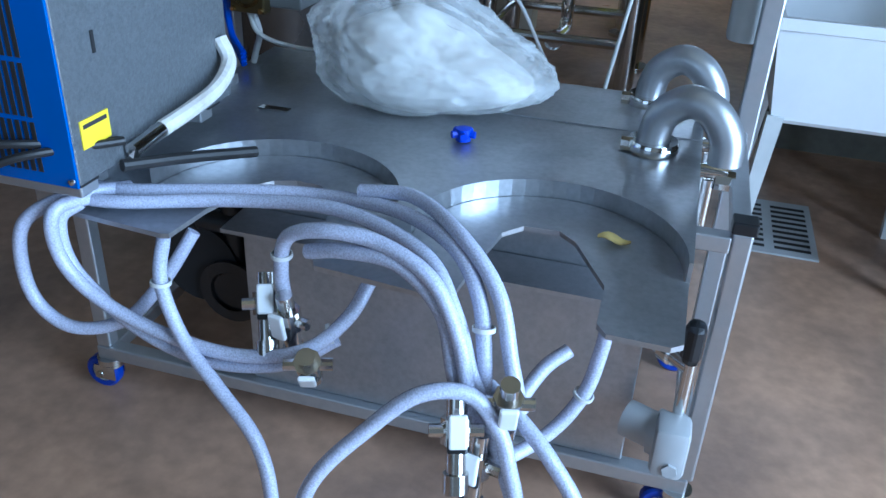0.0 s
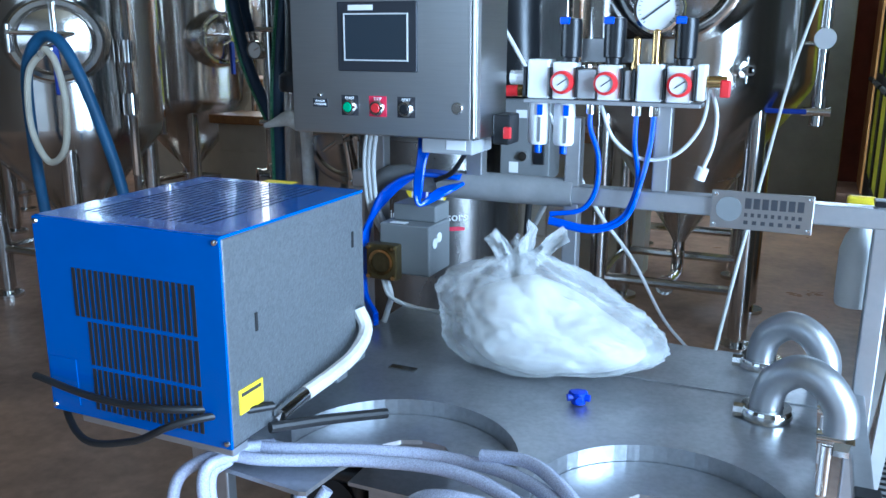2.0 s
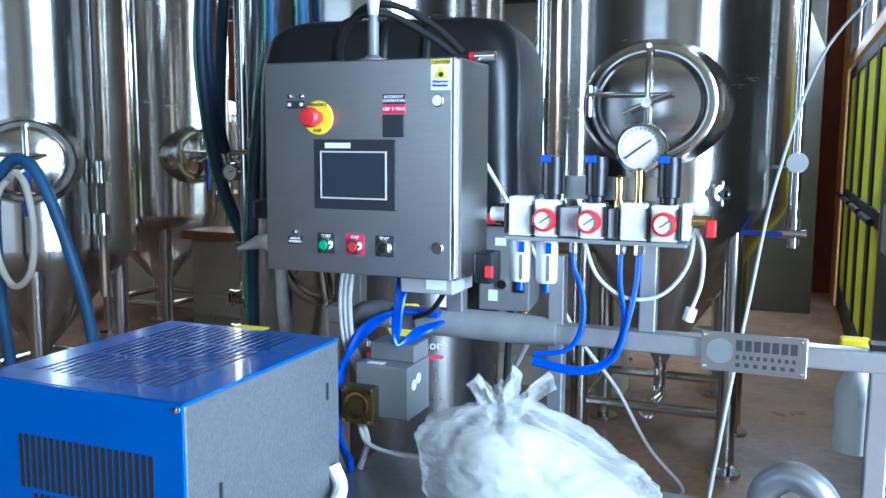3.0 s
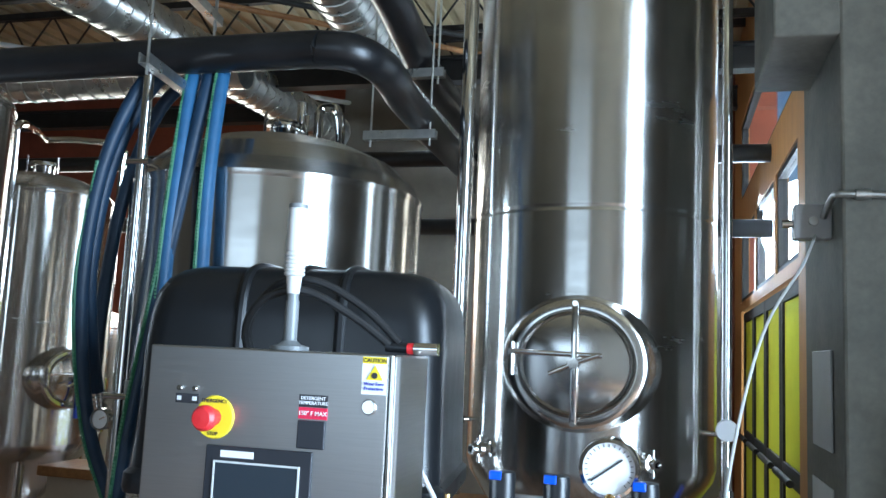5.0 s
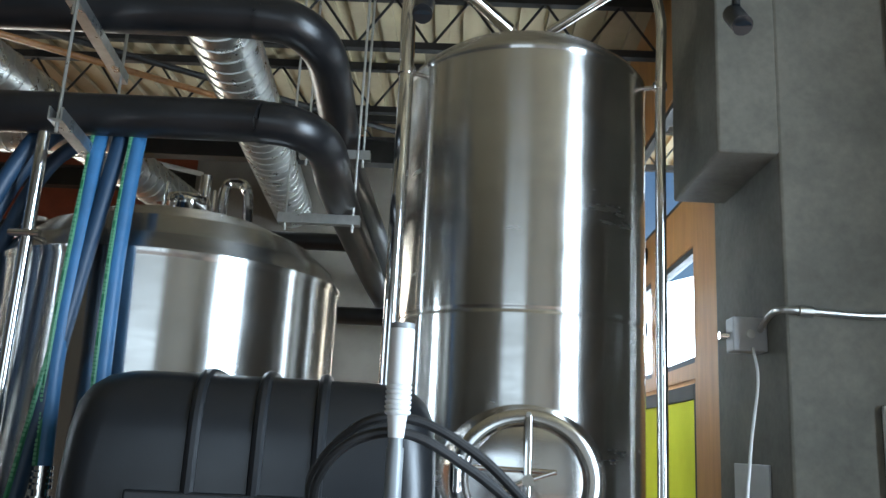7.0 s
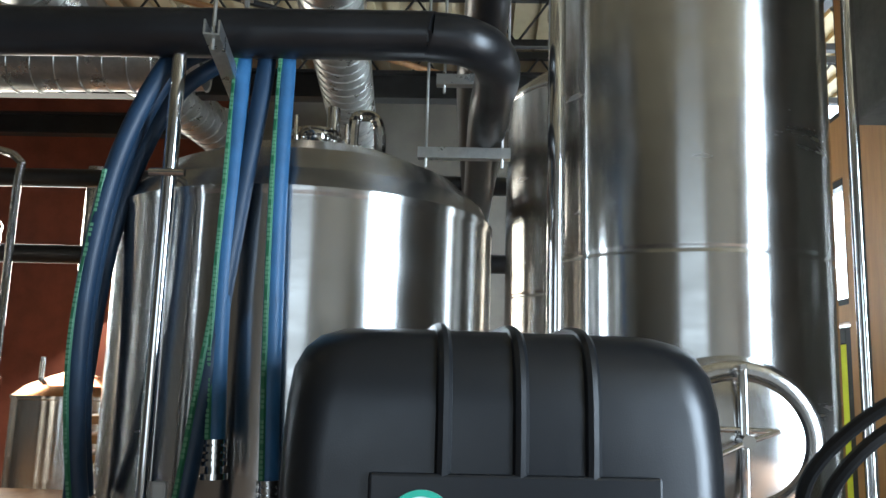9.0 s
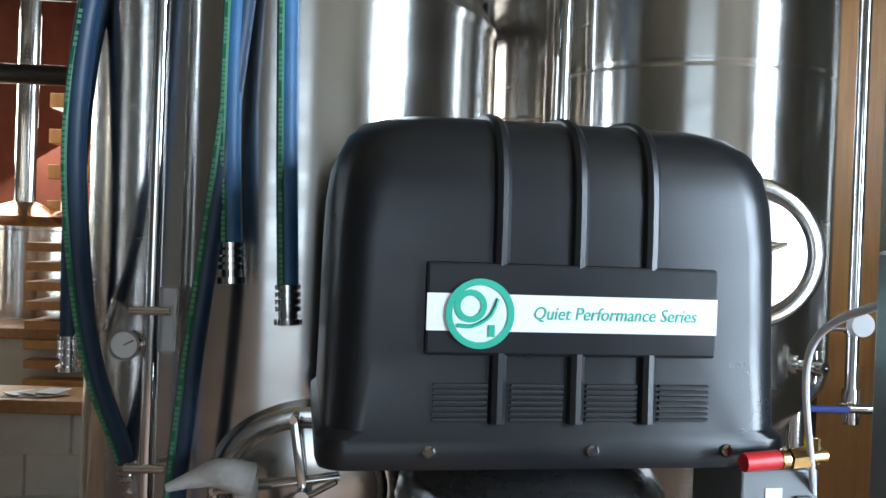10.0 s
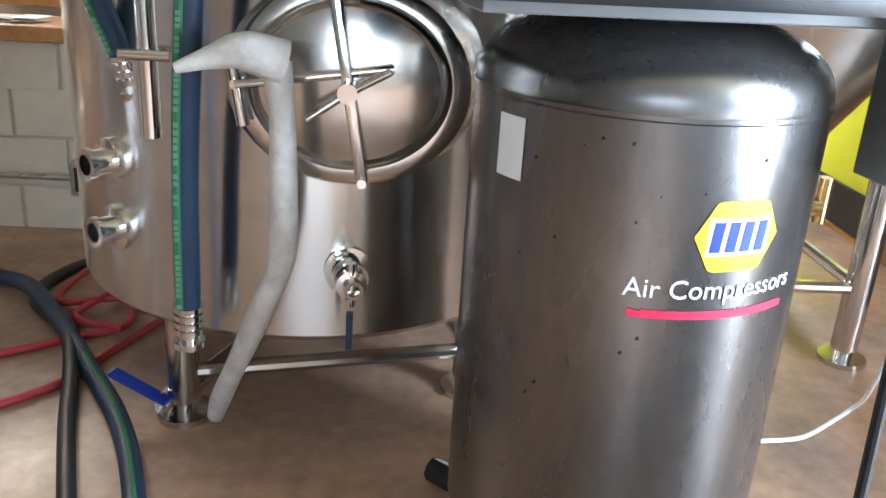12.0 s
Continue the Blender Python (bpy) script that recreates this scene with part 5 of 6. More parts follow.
def keg_valve(x, y, z, yaw, pitch):
    bm = bmesh.new()
    rod(bm, (0, 0, -0.05), (0, 0, 0.05), 0.013, 12)
    rod(bm, (0, 0, -0.012), (0, 0, 0.022), 0.02, 8)
    rod(bm, (0, 0, -0.075), (0, 0, -0.05), 0.017, 12)
    rod(bm, (-0.035, 0, 0.005), (0.035, 0, 0.005), 0.009, 10)
    o = part("hose_valve", bm, "steel", hs, True)
    o.matrix_local = pose(x, y, z, pitch, 0, yaw)
    o2 = part("valve_lever", box(bmesh.new(), -0.012, 0.012, -0.03, -0.022, -0.012, 0.032, 0.003), "white", hs)
    o2.matrix_local = pose(x, y, z, pitch, 0, yaw)
    o3 = part("valve_grip", box(bmesh.new(), -0.013, 0.013, -0.022, -0.014, -0.02, -0.0, 0.003), "black", hs)
    o3.matrix_local = pose(x, y, z, pitch, 0, yaw)


keg_valve(0.6, 1.225, 0.77, -10, 10)
keg_valve(0.56, 1.235, 0.78, 25, -35)
keg_valve(0.65, 1.18, 0.735, 20, 40)
keg_valve(0.945, 1.14, 0.775, 15, 20)
keg_valve(0.915, 1.12, 0.68, -10, -10)
keg_valve(0.89, 1.1, 0.745, 20, -25)
rebase(hs, 0.65, 1.25, 0.0)
wc = thing("white_power_cable", "white cable hanging over the washer", "cable")
tube("cable", [(1.39, 3.9, 2.31), (1.3, 3.6, 2.16), (1.133, 3.2, 1.912), (1.024, 2.95, 1.542), (0.974, 2.65, 1.227), (0.934, 2.4, 0.95), (0.91, 2.2, 0.7), (0.9, 2.2, 0.3), (0.88, 2.2, 0.230)], 0.0048, "offwhite", wc)
tube("cable", [(0.36, 2.2, 0.85), (0.43, 2.18, 1.02), (0.52, 2.15, 1.2)], 0.0065, "offwhite", wc)
rebase(wc, 0.9, 2.2, 0.0)


# ---- overhead services ----
def insulated_pipe(label, pts, r):
    t = thing("insulated_pipe", label, "pipe", group="insulated pipes")
    part("run", sweep(bmesh.new(), pts, r, 20, 10), "insul", t, True)
    return t


p = insulated_pipe("thick black foam-insulated pipe with an elbow", [(-6, 3.36, 2.92), (-3, 3.36, 2.92), (-0.7, 3.36, 2.92), (-0.38, 3.36, 2.915), (-0.27, 3.39, 2.905), (-0.215, 3.48, 2.895), (-0.205, 3.62, 2.885), (-0.23, 4.08, 2.87), (-0.27, 6.0, 2.87), (-0.27, 7.9, 2.87)], 0.071)
rebase(p, -0.3, 3.6, 2.95)
p = insulated_pipe("thick black foam-insulated pipe with an elbow", [(-6, 3.38, 3.315), (-3, 3.38, 3.315), (-0.75, 3.38, 3.315), (-0.42, 3.38, 3.305), (-0.31, 3.41, 3.29), (-0.25, 3.5, 3.265), (-0.235, 3.65, 3.235), (-0.25, 4.08, 3.17), (-0.28, 4.6, 3.16), (-0.28, 7.9, 3.16)], 0.077)
rebase(p, -0.3, 3.6, 3.35)
for y, z, r in ((6.35, 2.72, 0.06), (6.25, 3.2, 0.06)):
    p = insulated_pipe("black insulated pipe running across the hall", [(-9.0, y, z), (-4, y, z), (1.52, y, z)], r)
    rebase(p, -3, y, z)


def trapeze(x0, y0, x1, y1, z, top=4.85):
    t = thing("pipe_hanger", "galvanised strut hanger on threaded rods", "hanger", group="pipe hangers")
    d = Vector((x1 - x0, y1 - y0, 0)).normalized()
    n = Vector((-d.y, d.x, 0)) * 0.02
    a, b = Vector((x0, y0, z)), Vector((x1, y1, z))
    bm = bmesh.new()
    for s, w, h0, h1 in ((0, 1, -0.02, -0.016), (1, 0.12, -0.016, 0.02), (-1, 0.12, -0.016, 0.02)):
        c = n * s * 0.9
        q = [a + c - n * w, b + c - n * w, b + c + n * w, a + c + n * w]
        lo = [bm.verts.new(v + Vector((0, 0, h0))) for v in q]
        hi = [bm.verts.new(v + Vector((0, 0, h1))) for v in q]
        bm.faces.new(lo[::-1])
        bm.faces.new(hi)
        for i in range(4):
            bm.faces.new((lo[i], lo[(i + 1) % 4], hi[(i + 1) % 4], hi[i]))
    part("strut", bm, "galv", t)
    for e in (a + d * 0.03, b - d * 0.03):
        part("threaded_rod", rod(bmesh.new(), (e.x, e.y, z - 0.05), (e.x, e.y, top), 0.0055, 8), "galv", t, True)
    rebase(t, (x0 + x1) / 2, (y0 + y1) / 2, z)


trapeze(-0.93, 3.05, -1.02, 3.66, 2.8)
trapeze(-0.95, 3.07, -1.04, 3.7, 3.2)
trapeze(-0.48, 4.08, -0.14, 4.08, 2.78)
trapeze(-0.42, 4.1, -0.12, 4.1, 3.07)
trapeze(-3.3, 3.15, -3.3, 3.6, 2.8)


def duct(x0, y0, x1, y1, z, r):
    t = thing("spiral_duct", "galvanised spiral ventilation duct", "duct", group="spiral ducts")
    a, b = Vector((x0, y0, z)), Vector((x1, y1, z))
    n = int((b - a).length / 0.12)
    pts, rad = [], []
    bm = bmesh.new()
    for i in range(n):
        u, v = a.lerp(b, i / n), a.lerp(b, (i + 1) / n)
        m = u.lerp(v, 0.93)
        pts += [u, m, u.lerp(v, 0.95), u.lerp(v, 0.985)]
        rad += [r, r, r + 0.007, r + 0.007]
    d = (b - a).normalized()
    side = d.cross(Vector((0, 0, 1))).normalized()
    up = Vector((0, 0, 1))
    rings = [[bm.verts.new(q + rr * (side * math.cos(2 * math.pi * k / 28) + up * math.sin(2 * math.pi * k / 28)) + d * 0.12 * k / 28) for k in range(28)] for q, rr in zip(pts, rad)]
    for s, e in zip(rings, rings[1:]):
        for k in range(28):
            bm.faces.new((s[k], s[(k + 1) % 28], e[(k + 1) % 28], e[k]))
    part("spiral_pipe", bm, "galv", t, True)
    rebase(t, (x0 + x1) / 2, (y0 + y1) / 2, z)


duct(-0.95, 4.2, -1.38, 9.1, 3.9, 0.17)
duct(-2.6, 4.2, -2.2, 9.1, 3.9, 0.17)
duct(-5.5, 5.2, -1.7, 5.0, 3.5, 0.15)
bt = thing("roof_beam", "dark painted steel roof beams", "beam")
bm = bmesh.new()
for y, z in ((6.6, 3.9), (8.2, 4.1)):
    for h in (0, 0.18):
        box(bm, -8.5, 1.45, y, y + 0.12, z + h, z + h + 0.02)
    box(bm, -8.5, 1.45, y + 0.055, y + 0.065, z + 0.02, z + 0.18)
part("beam", bm, "darksteel", bt)
rebase(bt, -3.5, 6.5, 3.5)
for i, (x, y, z, dx) in enumerate(((-1.5, 5.5, 4.2, 0.5), (-0.9, 6.0, 4.3, 0.6), (-3.0, 6.5, 4.2, 0.4))):
    t = thing("sprinkler_pipe", "thin painted conduit under the roof deck", "pipe", group="thin pipes")
    part("run", rod(bmesh.new(), (x - 2.5, y - 1.2, z), (x + 2.4 * dx, y + 1.6, z), 0.022, 10), ("wood", "darksteel", "offwhite")[i], t, True)
    rebase(t, x, y, z)
# light track with spots
tr = thing("light_track", "white lighting track with small black spotlights", "light track", 1.0, 2.98, 3.24)
part("rail", box(bmesh.new(), -0.75, 0.62, -0.02, 0.02, 0.0, 0.035, 0.003), "white", tr)
# near-black strip along the underside of the rail
part("rail_gasket", box(bmesh.new(), -0.75, 0.62, -0.012, 0.012, -0.006, 0.0), "dark", tr)
for x in (-0.6, 0.5):
    part("hanger_rod", rod(bmesh.new(), (x, 0, 0.035), (x, 0, 1.62), 0.004, 8), "galv", tr)
for x in (0.06, -0.85):
    bm = bmesh.new()
    rod(bm, (x, 0, -0.05), (x, 0, 0.0), 0.012)
    sweep(bm, [(x, 0.03, -0.06), (x, 0.0, -0.09), (x, -0.05, -0.14)], 0.03, 14)
    part("spotlight", bm, "black", tr, True)
    part("lens_glass", lathe(bmesh.new(), [(0.0, 0), (0.024, 0.001)], 16, (x, -0.052, -0.142)), "screen", tr)

# ---- hoses on the broad tank ----
hg = thing("brewery_hose_set", "blue brewery hoses with green stripe hung from a hanger", "hoses")


def brew_hose(pts, m, r=0.027, end=True, stripe=True):
    tube("hose", pts, r, m, hg, 14, 10)
    if stripe:
        q = [Vector(v) + Vector((-0.012, -r * 0.86, 0)) for v in pts]
        line = spline(q[len(q) // 2 - 1:], 12)
        part("green_stripe", sweep(bmesh.new(), line, 0.009, 6, curve=False), "green", hg, True)
        bm = bmesh.new()
        for k, (u, v) in enumerate(zip(line, line[1:])):
            cut = max(2, int((v - u).length / 0.011))
            for j in range(cut):
                if (k * 7 + j) % 23 in (7, 18, 19, 20, 21, 22):
                    continue
                c0, c1 = u.lerp(v, (j + 0.1) / cut), u.lerp(v, (j + 0.72) / cut)
                box(bm, c0.x - 0.0045, c0.x + 0.0045, c0.y - 0.0102, c0.y - 0.0088, min(c0.z, c1.z), max(c0.z, c1.z) + 0.0004)
        tagged(part("stripe_print", bm, "stripe_ink", hg), kind="stuff")
    if end:
        a, b = Vector(pts[-2]), Vector(pts[-1])
        d = (b - a).normalized()
        bm = bmesh.new()
        for k in range(4):
            rod(bm, b + d * (k * 0.018), b + d * (k * 0.018 + 0.012), r + 0.005, 16)
        rod(bm, b - d * 0.01, b + d * 0.09, r - 0.003, 16)
        rod(bm, b + d * 0.085, b + d * 0.1, r + 0.008, 16)
        part("ferrule", bm, "chrome", hg, True)


brew_hose([(-1.05, 3.62, 2.97), (-0.98, 3.5, 3.0), (-0.95, 3.4, 2.85), (-0.935, 3.33, 2.5), (-0.93, 3.29, 2.1), (-0.915, 3.28, 1.78)], "bluehose")
brew_hose([(-0.9, 3.66, 2.98), (-0.85, 3.5, 3.0), (-0.82, 3.4, 2.85), (-0.805, 3.33, 2.45), (-0.79, 3.31, 2.0), (-0.777, 3.31, 1.68)], "bluehose")
brew_hose([(-0.98, 3.64, 2.98), (-0.9, 3.48, 3.01), (-0.88, 3.39, 2.8), (-0.91, 3.33, 2.4), (-0.95, 3.27, 1.9), (-1.0, 3.24, 1.4), (-1.04, 3.28, 1.0), (-1.055, 3.3, 0.68)], "navyhose")
brew_hose([(-1.1, 3.6, 2.98), (-1.2, 3.5, 2.85), (-1.3, 3.42, 2.5), (-1.35, 3.42, 2.1), (-1.36, 3.48, 1.8), (-1.365, 3.55, 1.6)], "navyhose")
brew_hose([(-1.08, 3.58, 2.98), (-1.16, 3.42, 2.88), (-1.28, 3.35, 2.5), (-1.335, 3.36, 2.0), (-1.3, 3.42, 1.5), (-1.22, 3.5, 1.18)], "navyhose")
brew_hose([(-1.06, 3.66, 2.98), (-1.25, 3.64, 2.8), (-1.38, 3.62, 2.4), (-1.42, 3.6, 1.9), (-1.42, 3.6, 1.5)], "navyhose", stripe=False)
rebase(hg, -1.05, 3.45, 0.64)
# cloth-wrapped sight tube
wp = thing("wrapped_hose", "white cloth-wrapped hose tied to the hatch clamp", "hose")
tube("wrap", [(-0.845, 3.2, 1.2), (-0.835, 3.19, 1.1), (-0.835, 3.2, 0.95), (-0.845, 3.24, 0.8), (-0.9, 3.3, 0.65), (-0.96, 3.38, 0.5), (-1.03, 3.48, 0.33), (-1.06, 3.53, 0.24)], 0.034, "tape", wp, 16, 10, radii=[0.03, 0.024, 0.027, 0.029, 0.026, 0.028, 0.025, 0.027, 0.022])
tube("wrap_end", [(-0.83, 3.19, 1.2), (-0.9, 3.17, 1.22), (-0.96, 3.17, 1.205), (-1.02, 3.16, 1.185)], 0.03, "tape", wp, 12, 8, radii=[0.042, 0.038, 0.028, 0.018, 0.01])
rebase(wp, -1.06, 3.53, 0.22)
wp.location.z = 0.242
fl = thing("red_air_hose", "red rubber air hose coiled loosely on the floor", "hose")
for p in ([(-1.95, 3.35, 0.232), (-1.67, 3.58, 0.232), (-1.53, 3.72, 0.232), (-1.43, 3.96, 0.232), (-1.35, 4.14, 0.234), (-1.2, 4.3, 0.232)],
          [(-2.2, 3.75, 0.232), (-1.79, 3.87, 0.232), (-1.59, 3.99, 0.234), (-1.45, 4.08, 0.240), (-1.52, 4.25, 0.250), (-1.7, 4.2, 0.255), (-1.72, 4.4, 0.255), (-1.66, 4.6, 0.250), (-1.55, 4.35, 0.260), (-1.62, 4.1, 0.255), (-1.45, 4.03, 0.250)]):
    tube("hose", p, 0.012, "redhose", fl, 10, 10)
rebase(fl, -1.6, 4.0, 0)
fk = thing("black_floor_hose", "thick black rubber hose on the floor", "hose")
tube("hose", [(-1.3, 3.15, 0.242), (-1.41, 3.45, 0.242), (-1.58, 3.94, 0.260), (-1.8, 4.25, 0.242), (-1.78, 4.5, 0.242), (-1.6, 4.7, 0.242), (-1.3, 4.75, 0.242)], 0.022, "rubber", fk, 12, 10)
rebase(fk, -1.6, 4.0, 0)
fb = thing("blue_floor_hose", "navy brewery hose with green stripe on the floor", "hose")
tube("hose", [(-2.6, 4.7, 0.247), (-2.02, 4.43, 0.247), (-1.78, 4.22, 0.280), (-1.49, 3.82, 0.247), (-1.27, 3.45, 0.247), (-1.1, 3.0, 0.247)], 0.027, "navyhose", fb, 12, 10)
tube("stripe", [(-1.49, 3.82, 0.273), (-1.27, 3.45, 0.273), (-1.1, 3.0, 0.273)], 0.006, "green", fb, 6, 10)
rebase(fb, -1.7, 4.0, 0)
wcb = thing("white_floor_cable", "white cable hanging beside the compressor to the floor", "cable")
tube("cable", [(0.13, 2.06, 1.75), (0.17, 2.3, 1.74), (0.21, 2.6, 1.63), (0.33, 2.8, 1.32), (0.435, 3.0, 1.01), (0.53, 3.22, 0.78), (0.62, 3.44, 0.5), (0.72, 3.63, 0.3), (0.72, 3.68, 0.235), (0.66, 3.64, 0.228), (0.514, 3.54, 0.228), (0.385, 3.516, 0.228)], 0.0065, "white", wcb, 10, 10)
rebase(wcb, 0.6, 3.5, 0)

# ---- left: coil on the near fermenter ----
ch = thing("hanging_hose_coil", "blue and cream hoses hung over a tank hatch", "hoses")
tube("blue_hose", [(-1.98, 2.9, 0.3), (-2.0, 2.85, 0.9), (-1.98, 2.82, 1.35), (-1.9, 2.8, 1.52), (-1.8, 2.8, 1.57), (-1.7, 2.8, 1.5), (-1.6, 2.82, 1.25), (-1.52, 2.85, 0.9), (-1.5, 2.9, 0.3), (-1.4, 3.0, 0.250), (-1.2, 3.1, 0.250)], 0.024, "bluehose", ch, 12, 10)
tube("cream_hose", [(-1.79, 2.77, 1.52), (-1.89, 2.76, 1.42), (-1.91, 2.76, 1.2), (-1.83, 2.76, 1.06), (-1.73, 2.76, 1.12), (-1.7, 2.76, 1.3), (-1.73, 2.76, 1.46), (-1.79, 2.77, 1.52)], 0.014, "cream", ch, 10, 10)
part("hook", rod(bmesh.new(), (-1.8, 2.75, 1.5), (-2.15, 3.15, 1.52), 0.012), "chrome", ch, True)
rebase(ch, -1.8, 2.85, 0.0)

# ---- the low block wall, counter and brewhouse beyond ----
LW = thing("block_half_wall", "cream painted concrete block half wall with a wooden top", "wall")
part("core", box(bmesh.new(), -2.75, 0.25, 5.015, 5.18, 0, 0.985), "block", LW)
face = bmesh.new()
box(face, -0.195, 0.195, -0.012, 0.004, -0.095, 0.095, 0.005, 1)
brick_mesh = part("block", face, "block", LW).data
first = [o for o in LW.children if o.name.startswith("block")][0]
for r in range(5):
    for c in range(8):
        x = -2.54 + c * 0.4 + (0.2 if r % 2 else 0)
        if x > 0.06:
            continue
        o = first if r == 0 and c == 0 else new("block", brick_mesh)
        o.parent = LW
        o.matrix_basis = pose(x, 5.012, 0.1 + r * 0.2 - (0.015 if r == 4 else 0))
rebase(LW, -1.2, 5.1, 0)
bw = thing("wooden_counter_top", "honey-coloured wooden counter top on the block wall", "counter", -1.25, 5.1, 0.985)
part("board", box(bmesh.new(), -1.52, 1.52, -0.16, 0.2, 0, 0.06, 0.006), "wood", bw)
bw2 = thing("wooden_counter_top", "raised honey-coloured bar top behind the counter", "counter", -3.4, 6.3, 1.0)
part("board", box(bmesh.new(), -1.2, 1.2, -0.25, 0.25, 0.17, 0.23, 0.006), "wood", bw2)
part("panel", box(bmesh.new(), -1.15, 1.15, -0.18, 0.18, -1.0, 0.17, 0.006), "block", bw2)
pp = thing("paper_stack", "loose stack of printed leaflets on the counter", "papers", -2.12, 5.06, 1.046)
for i in range(6):
    o = part("leaflet", box(bmesh.new(), -0.07, 0.07, -0.05, 0.05, 0, 0.0025), "offwhite" if i % 2 else "steam", pp)
    o.matrix_local = pose((i % 3) * 0.06 - 0.06, 0.01 * i - 0.02, i * 0.003, 0, 0, 17 * i)


def kettle(x, y, R, zb, zs, dome):
    t = thing("brew_kettle", "polished steel brew kettle with a copper-tinted dome", "kettle", x, y, FZ, 0, "brew kettles")
    part("shell", lathe(bmesh.new(), [(R * 0.9, 0), (R, 0.05), (R, zs), (R + 0.01, zs + 0.01), (R + 0.01, zs + 0.03)], 56), "tank", t, True)
    part("dome", lathe(bmesh.new(), [(R, zs + 0.03), (R * 0.8, zs + 0.1), (R * 0.4, zs + 0.17), (0.08, zs + 0.2)], 56), "copper" if dome else "steel", t, True)
    bm = bmesh.new()
    rod(bm, (0, 0, zs + 0.18), (0, 0, 3.3), 0.07, 20)
    for a in (0.5, 2.0, 4.0):
        rod(bm, (R * 0.6 * math.cos(a), R * 0.6 * math.sin(a), zs + 0.1), (R * 0.6 * math.cos(a), R * 0.6 * math.sin(a), zs + 0.3), 0.02)
    part("stack_pipe", bm, "steel", t, True)


kettle(-3.15, 7.2, 0.42, 0, 1.56, True)
kettle(-4.4, 7.4, 0.5, 0, 1.68, False)
sh = thing("storage_pallet", "orange wooden slats stacked on a shelf", "shelf", -2.6, 8.6, FZ)
for i in range(9):
    part("slat", box(bmesh.new(), -0.9, 0.9, -0.2, 0.2, 0.2 + i * 0.3, 0.32 + i * 0.3, 0.004), "plywood", sh)
for x in (-0.85, 0.85):
    part("upright", box(bmesh.new(), x - 0.03, x + 0.03, 0.2, 0.26, 0, 2.9, 0.003), "darksteel", sh)
pl = thing("wooden_pallet", "yellow-orange wooden pallets behind the tanks", "pallet", -2.2, 6.3, 0)
for i in range(8):
    part("board", box(bmesh.new(), -0.4, 0.4, -0.3, 0.3, 0.9 + i * 0.11, 0.95 + i * 0.11, 0.003), "plywood", pl)
for x in (-0.35, 0.35):
    part("post", box(bmesh.new(), x - 0.04, x + 0.04, -0.28, 0.28, FZ, 0.9, 0.003), "darksteel", pl)
dk = thing("dark_partition", "dark grey partition behind the tanks", "partition", -1.0, 8.0, FZ)
part("panel", box(bmesh.new(), -1.2, 2.3, 0, 0.1, 0, 4.2, 0.01), "wallpaint", dk)

# conduit and outlet on the block wall
cd = thing("wall_conduit", "steel conduit with an outlet box on the block wall", "conduit", -1.95, 5.0, 0.45)
part("pipe", rod(bmesh.new(), (-0.8, -0.035, 0.0), (0.6, -0.035, 0.0), 0.012), "galv", cd, True)
part("outlet_box", box(bmesh.new(), 0.03, 0.13, -0.06, 0.0, -0.07, 0.07, 0.006), "galv", cd)
part("outlet_face", box(bmesh.new(), 0.05, 0.11, -0.063, -0.06, -0.05, 0.05, 0.003), "dark", cd)

# ---- column side: conduit, boxes, door, sink ----
jb = thing("junction_box", "grey electrical box with conduit on the concrete column", "electrical box", 1.39, 3.98, 2.36)
part("box", box(bmesh.new(), -0.07, 0.06, -0.07, 0.019, -0.06, 0.07, 0.006), "lightgrey", jb)
part("switch", rod(bmesh.new(), (-0.11, -0.03, 0.0), (-0.07, -0.03, 0.0), 0.015), "chrome", jb, True)
tube("conduit", [(0.03, -0.07, 0.02), (0.035, -0.12, 0.05), (0.04, -0.18, 0.07), (0.04, -0.25, 0.07), (0.07, -0.268, 0.068), (0.14, -0.268, 0.066), (0.36, -0.268, 0.06), (0.46, -0.268, 0.08), (0.5, -0.268, 0.16), (0.5, -0.268, 0.8), (0.49, -0.268, 2.4)], 0.012, "galv", jb)
part("coupling", rod(bmesh.new(), (0.1, -0.268, 0.067), (0.15, -0.268, 0.066), 0.019), "galv", jb, True)
part("knockout", lathe(bmesh.new(), [(0.0, -0.078), (0.016, -0.077), (0.018, -0.07)], 16, (-0.005, 0, 0.005), "y"), "galv", jb, True)
sp = thing("switch_plate", "plain grey metal cover plate on the column", "plate", 1.447, 4.12, 1.72)
part("plate", box(bmesh.new(), -0.008, 0.0, -0.2, 0.2, -0.2, 0.17, 0.003), "lightgrey", sp)
wn = thing("wall_notice", "pale printed notice taped to the column", "notice", 1.448, 4.15, 1.29)
part("sheet", box(bmesh.new(), -0.004, 0.0, -0.22, 0.22, -0.1, 0.1), "offwhite", wn)
ob_ = thing("wall_organiser", "white wall organiser with rows of dark square pockets", "organiser", 1.93, 3.69, 1.78)
part("panel", box(bmesh.new(), -0.17, 0.17, 0.0, 0.035, -0.35, 0.33, 0.01), "white", ob_)
for r in range(4):
    for c in range(5):
        if r < 2:
            part("pocket", box(bmesh.new(), -0.155 + c * 0.062, -0.11 + c * 0.062, -0.006, 0.0, 0.2 - r * 0.1, 0.26 - r * 0.1, 0.003), "black", ob_)


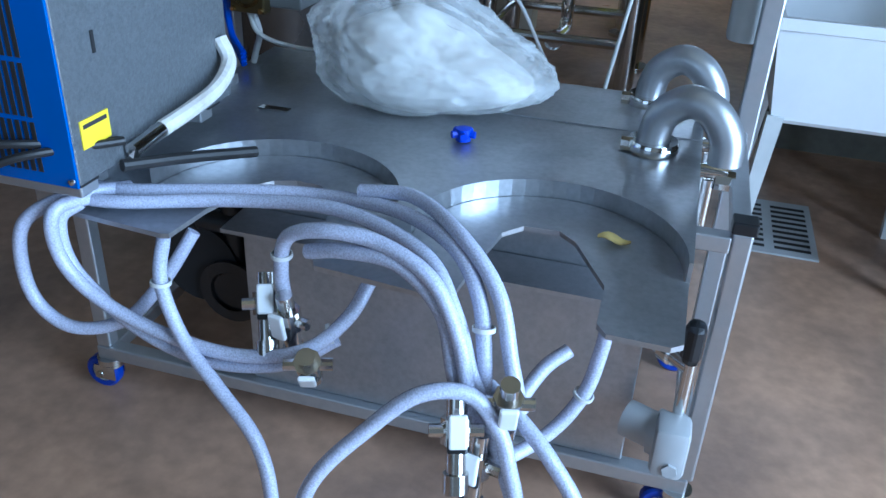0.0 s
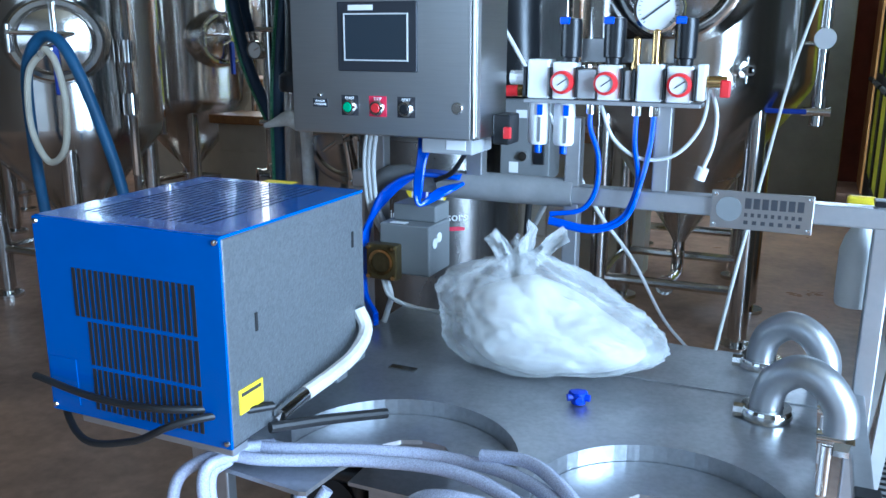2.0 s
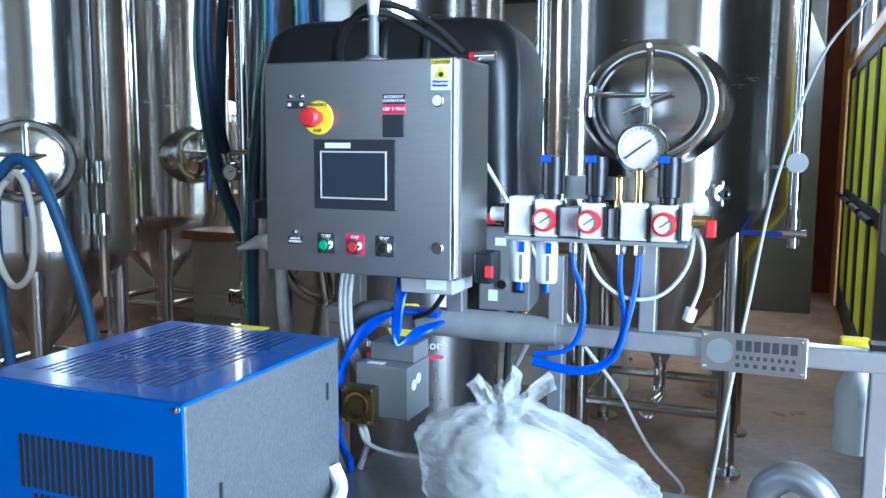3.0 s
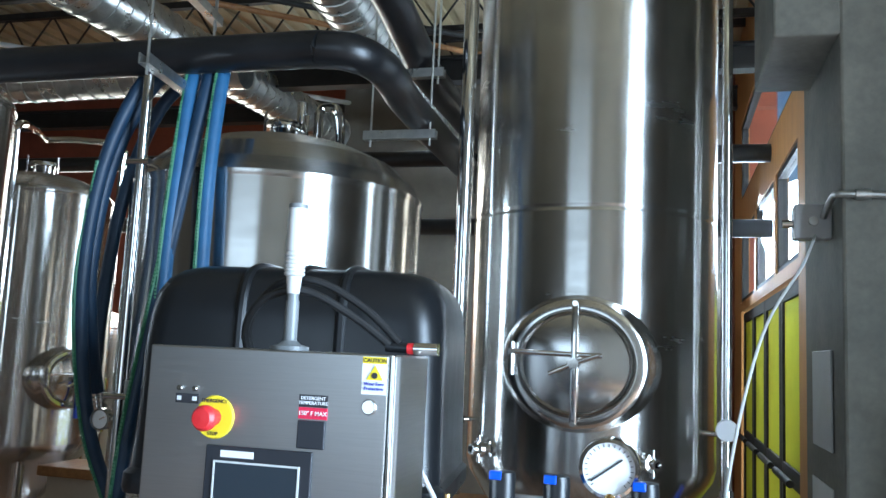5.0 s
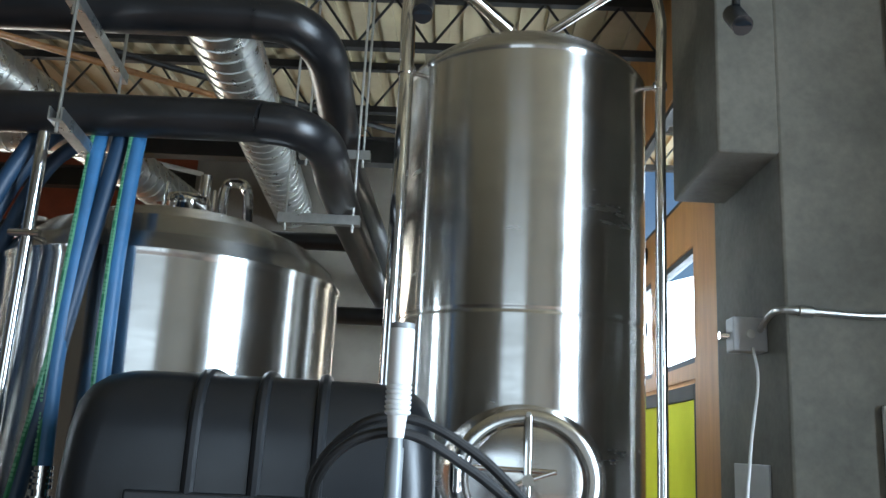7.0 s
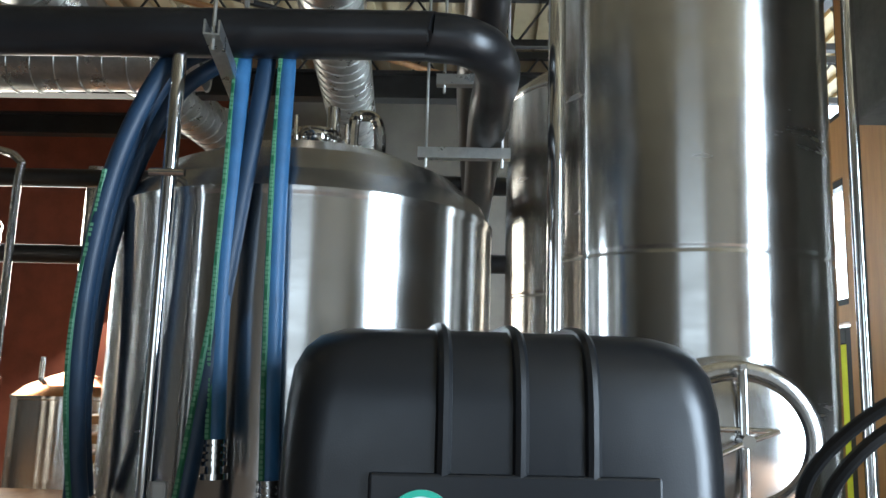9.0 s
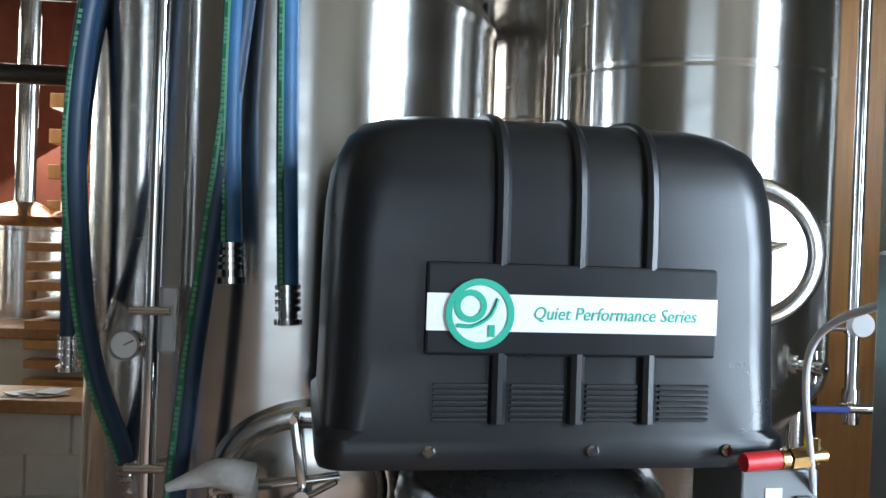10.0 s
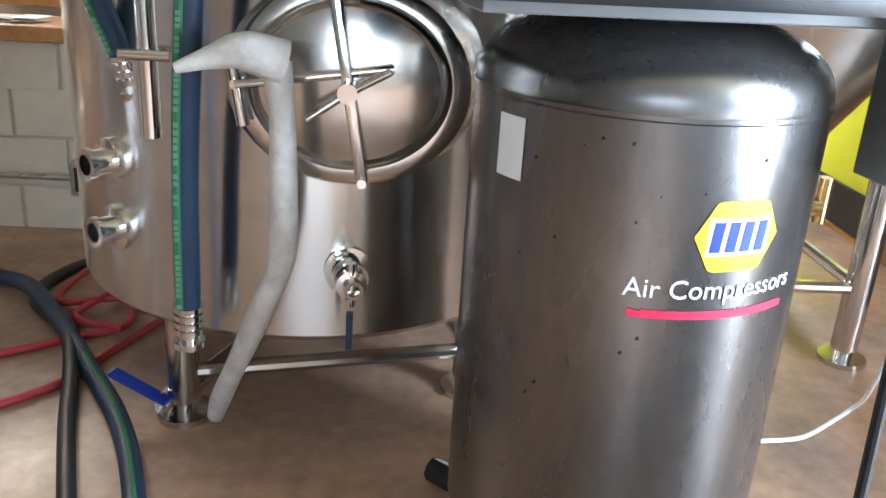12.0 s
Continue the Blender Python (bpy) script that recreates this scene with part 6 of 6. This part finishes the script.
def door_leaf(y0, y1):
    d = thing("glazed_door", "dark-framed door with bright yellow panels", "door", 1.54, (y0 + y1) / 2, 0.24, 0, "exit doors")
    h, w = 2.04, (y1 - y0) / 2
    bm = bmesh.new()
    for a, b, c, e in ((-w, -w + 0.07, 0, h), (w - 0.07, w, 0, h), (-w + 0.07, w - 0.07, 0, 0.2), (-w + 0.07, w - 0.07, h - 0.08, h), (-w + 0.07, w - 0.07, 0.95, 1.05)):
        box(bm, -0.025, 0.025, a, b, c, e, 0.003)
    part("frame", bm, "darksteel", d)
    for c, e in ((0.2, 0.95), (1.05, h - 0.08)):
        part("panel", box(bmesh.new(), -0.01, 0.01, -w + 0.07, w - 0.07, c, e), "yellowfilm", d)
    part("push_bar", rod(bmesh.new(), (-0.07, -w + 0.1, 1.0), (-0.07, w - 0.1, 1.0), 0.02), "darksteel", d, True)


for i in range(4):
    door_leaf(5.12 + i * 0.82, 5.92 + i * 0.82)
for y0, y1, z0, z1 in ((5.1, 6.0, 2.38, 3.0), (6.1, 7.2, 2.38, 3.0), (7.3, 8.5, 2.38, 3.0), (5.1, 8.5, 3.3, 4.0)):
    w = tagged(new("window"), "high window in a dark metal frame", "window", "high windows")
    w.matrix_world = pose(1.54, (y0 + y1) / 2, z0)
    hy = (y1 - y0) / 2
    bm = bmesh.new()
    for a, b, c, e in ((-hy, -hy + 0.035, 0, z1 - z0), (hy - 0.035, hy, 0, z1 - z0), (-hy + 0.035, hy - 0.035, 0, 0.035), (-hy + 0.035, hy - 0.035, z1 - z0 - 0.035, z1 - z0)):
        box(bm, -0.03, 0.03, a, b, c, e, 0.002)
    part("frame", bm, "darksteel", w)
    g = part("pane", box(bmesh.new(), -0.003, 0.003, -hy + 0.035, hy - 0.035, 0.035, z1 - z0 - 0.035), "glass", w)
    g.visible_shadow = False

sk = thing("utility_sink", "white moulded plastic utility sink on splayed legs", "sink", 1.57, 2.82, FZ)
bm = bmesh.new()
top = [(-0.3, -0.25), (0.3, -0.25), (0.3, 0.25), (-0.3, 0.25)]
rows = []
for k, z in ((1.03, 0.88), (1.03, 0.845), (0.99, 0.84), (0.86, 0.56), (0.8, 0.545)):
    rows.append([bm.verts.new((x * k, y * k, z)) for x, y in top])
for k, z in ((0.94, 0.88), (0.8, 0.58)):
    rows.insert(0, [bm.verts.new((x * k, y * k, z)) for x, y in top])
order = [rows[0], rows[1]] + rows[2:]
for a, b in zip(order, order[1:]):
    for i in range(4):
        bm.faces.new((a[i], a[(i + 1) % 4], b[(i + 1) % 4], b[i]))
bm.faces.new(order[0])
bm.faces.new(order[-1])
part("basin", bm, "white", sk)
sk.scale = (0.88, 0.88, 0.86)
for x, y in top:
    bm = bmesh.new()
    sweep(bm, [(x * 0.82, y * 0.82, 0.57), (x * 0.88, y * 0.9, 0.3), (x * 0.95, y * 0.98, 0.0)], 0.03, 4, 4, radii=[0.035, 0.022])
    part("leg", bm, "offwhite", sk)
gr = thing("floor_drain", "rectangular white slotted floor drain grate", "drain", 1.437, 2.98, FZ)
bm = box(bmesh.new(), -0.14, 0.16, -0.2, 0.2, 0.0, 0.006, 0.001)
part("rim", bm, "lightgrey", gr)
# grate openings are dark bars on top, with their depth's shade as colour
bm = bmesh.new()
for i in range(9):
    for j in range(2):
        box(bm, -0.11 + j * 0.14, 0.0 + j * 0.14, -0.165 + i * 0.038, -0.147 + i * 0.038, 0.006, 0.0068)
tagged(part("slot", bm, "dark", gr), kind="stuff")
sb2 = thing("spray_bottle", "white spray bottle with a yellow trigger hung on the frame", "bottle", 1.2, 2.15, 1.02)
part("bottle", lathe(bmesh.new(), [(0.0, 0), (0.035, 0), (0.038, 0.01), (0.038, 0.12), (0.03, 0.15), (0.014, 0.18), (0.014, 0.2)], 20), "offwhite", sb2, True)
part("trigger", box(bmesh.new(), -0.035, 0.02, -0.012, 0.012, 0.2, 0.235, 0.005), "yellow", sb2)
part("hook", rod(bmesh.new(), (0, -0.03, 0.205), (0, -0.07, 0.205), 0.005), "chrome", sb2)
br = thing("steel_shelf_rack", "dark steel rack with pale boxes beside the sink", "rack", 2.35, 2.9, FZ)
bm = bmesh.new()
for x in (-0.4, 0.4):
    for y in (-0.25, 0.25):
        box(bm, x - 0.02, x + 0.02, y - 0.02, y + 0.02, 0, 1.5, 0.002)
for z in (0.2, 0.75, 1.3):
    box(bm, -0.42, 0.42, -0.27, 0.27, z, z + 0.03, 0.002)
part("frame", bm, "darksteel", br)
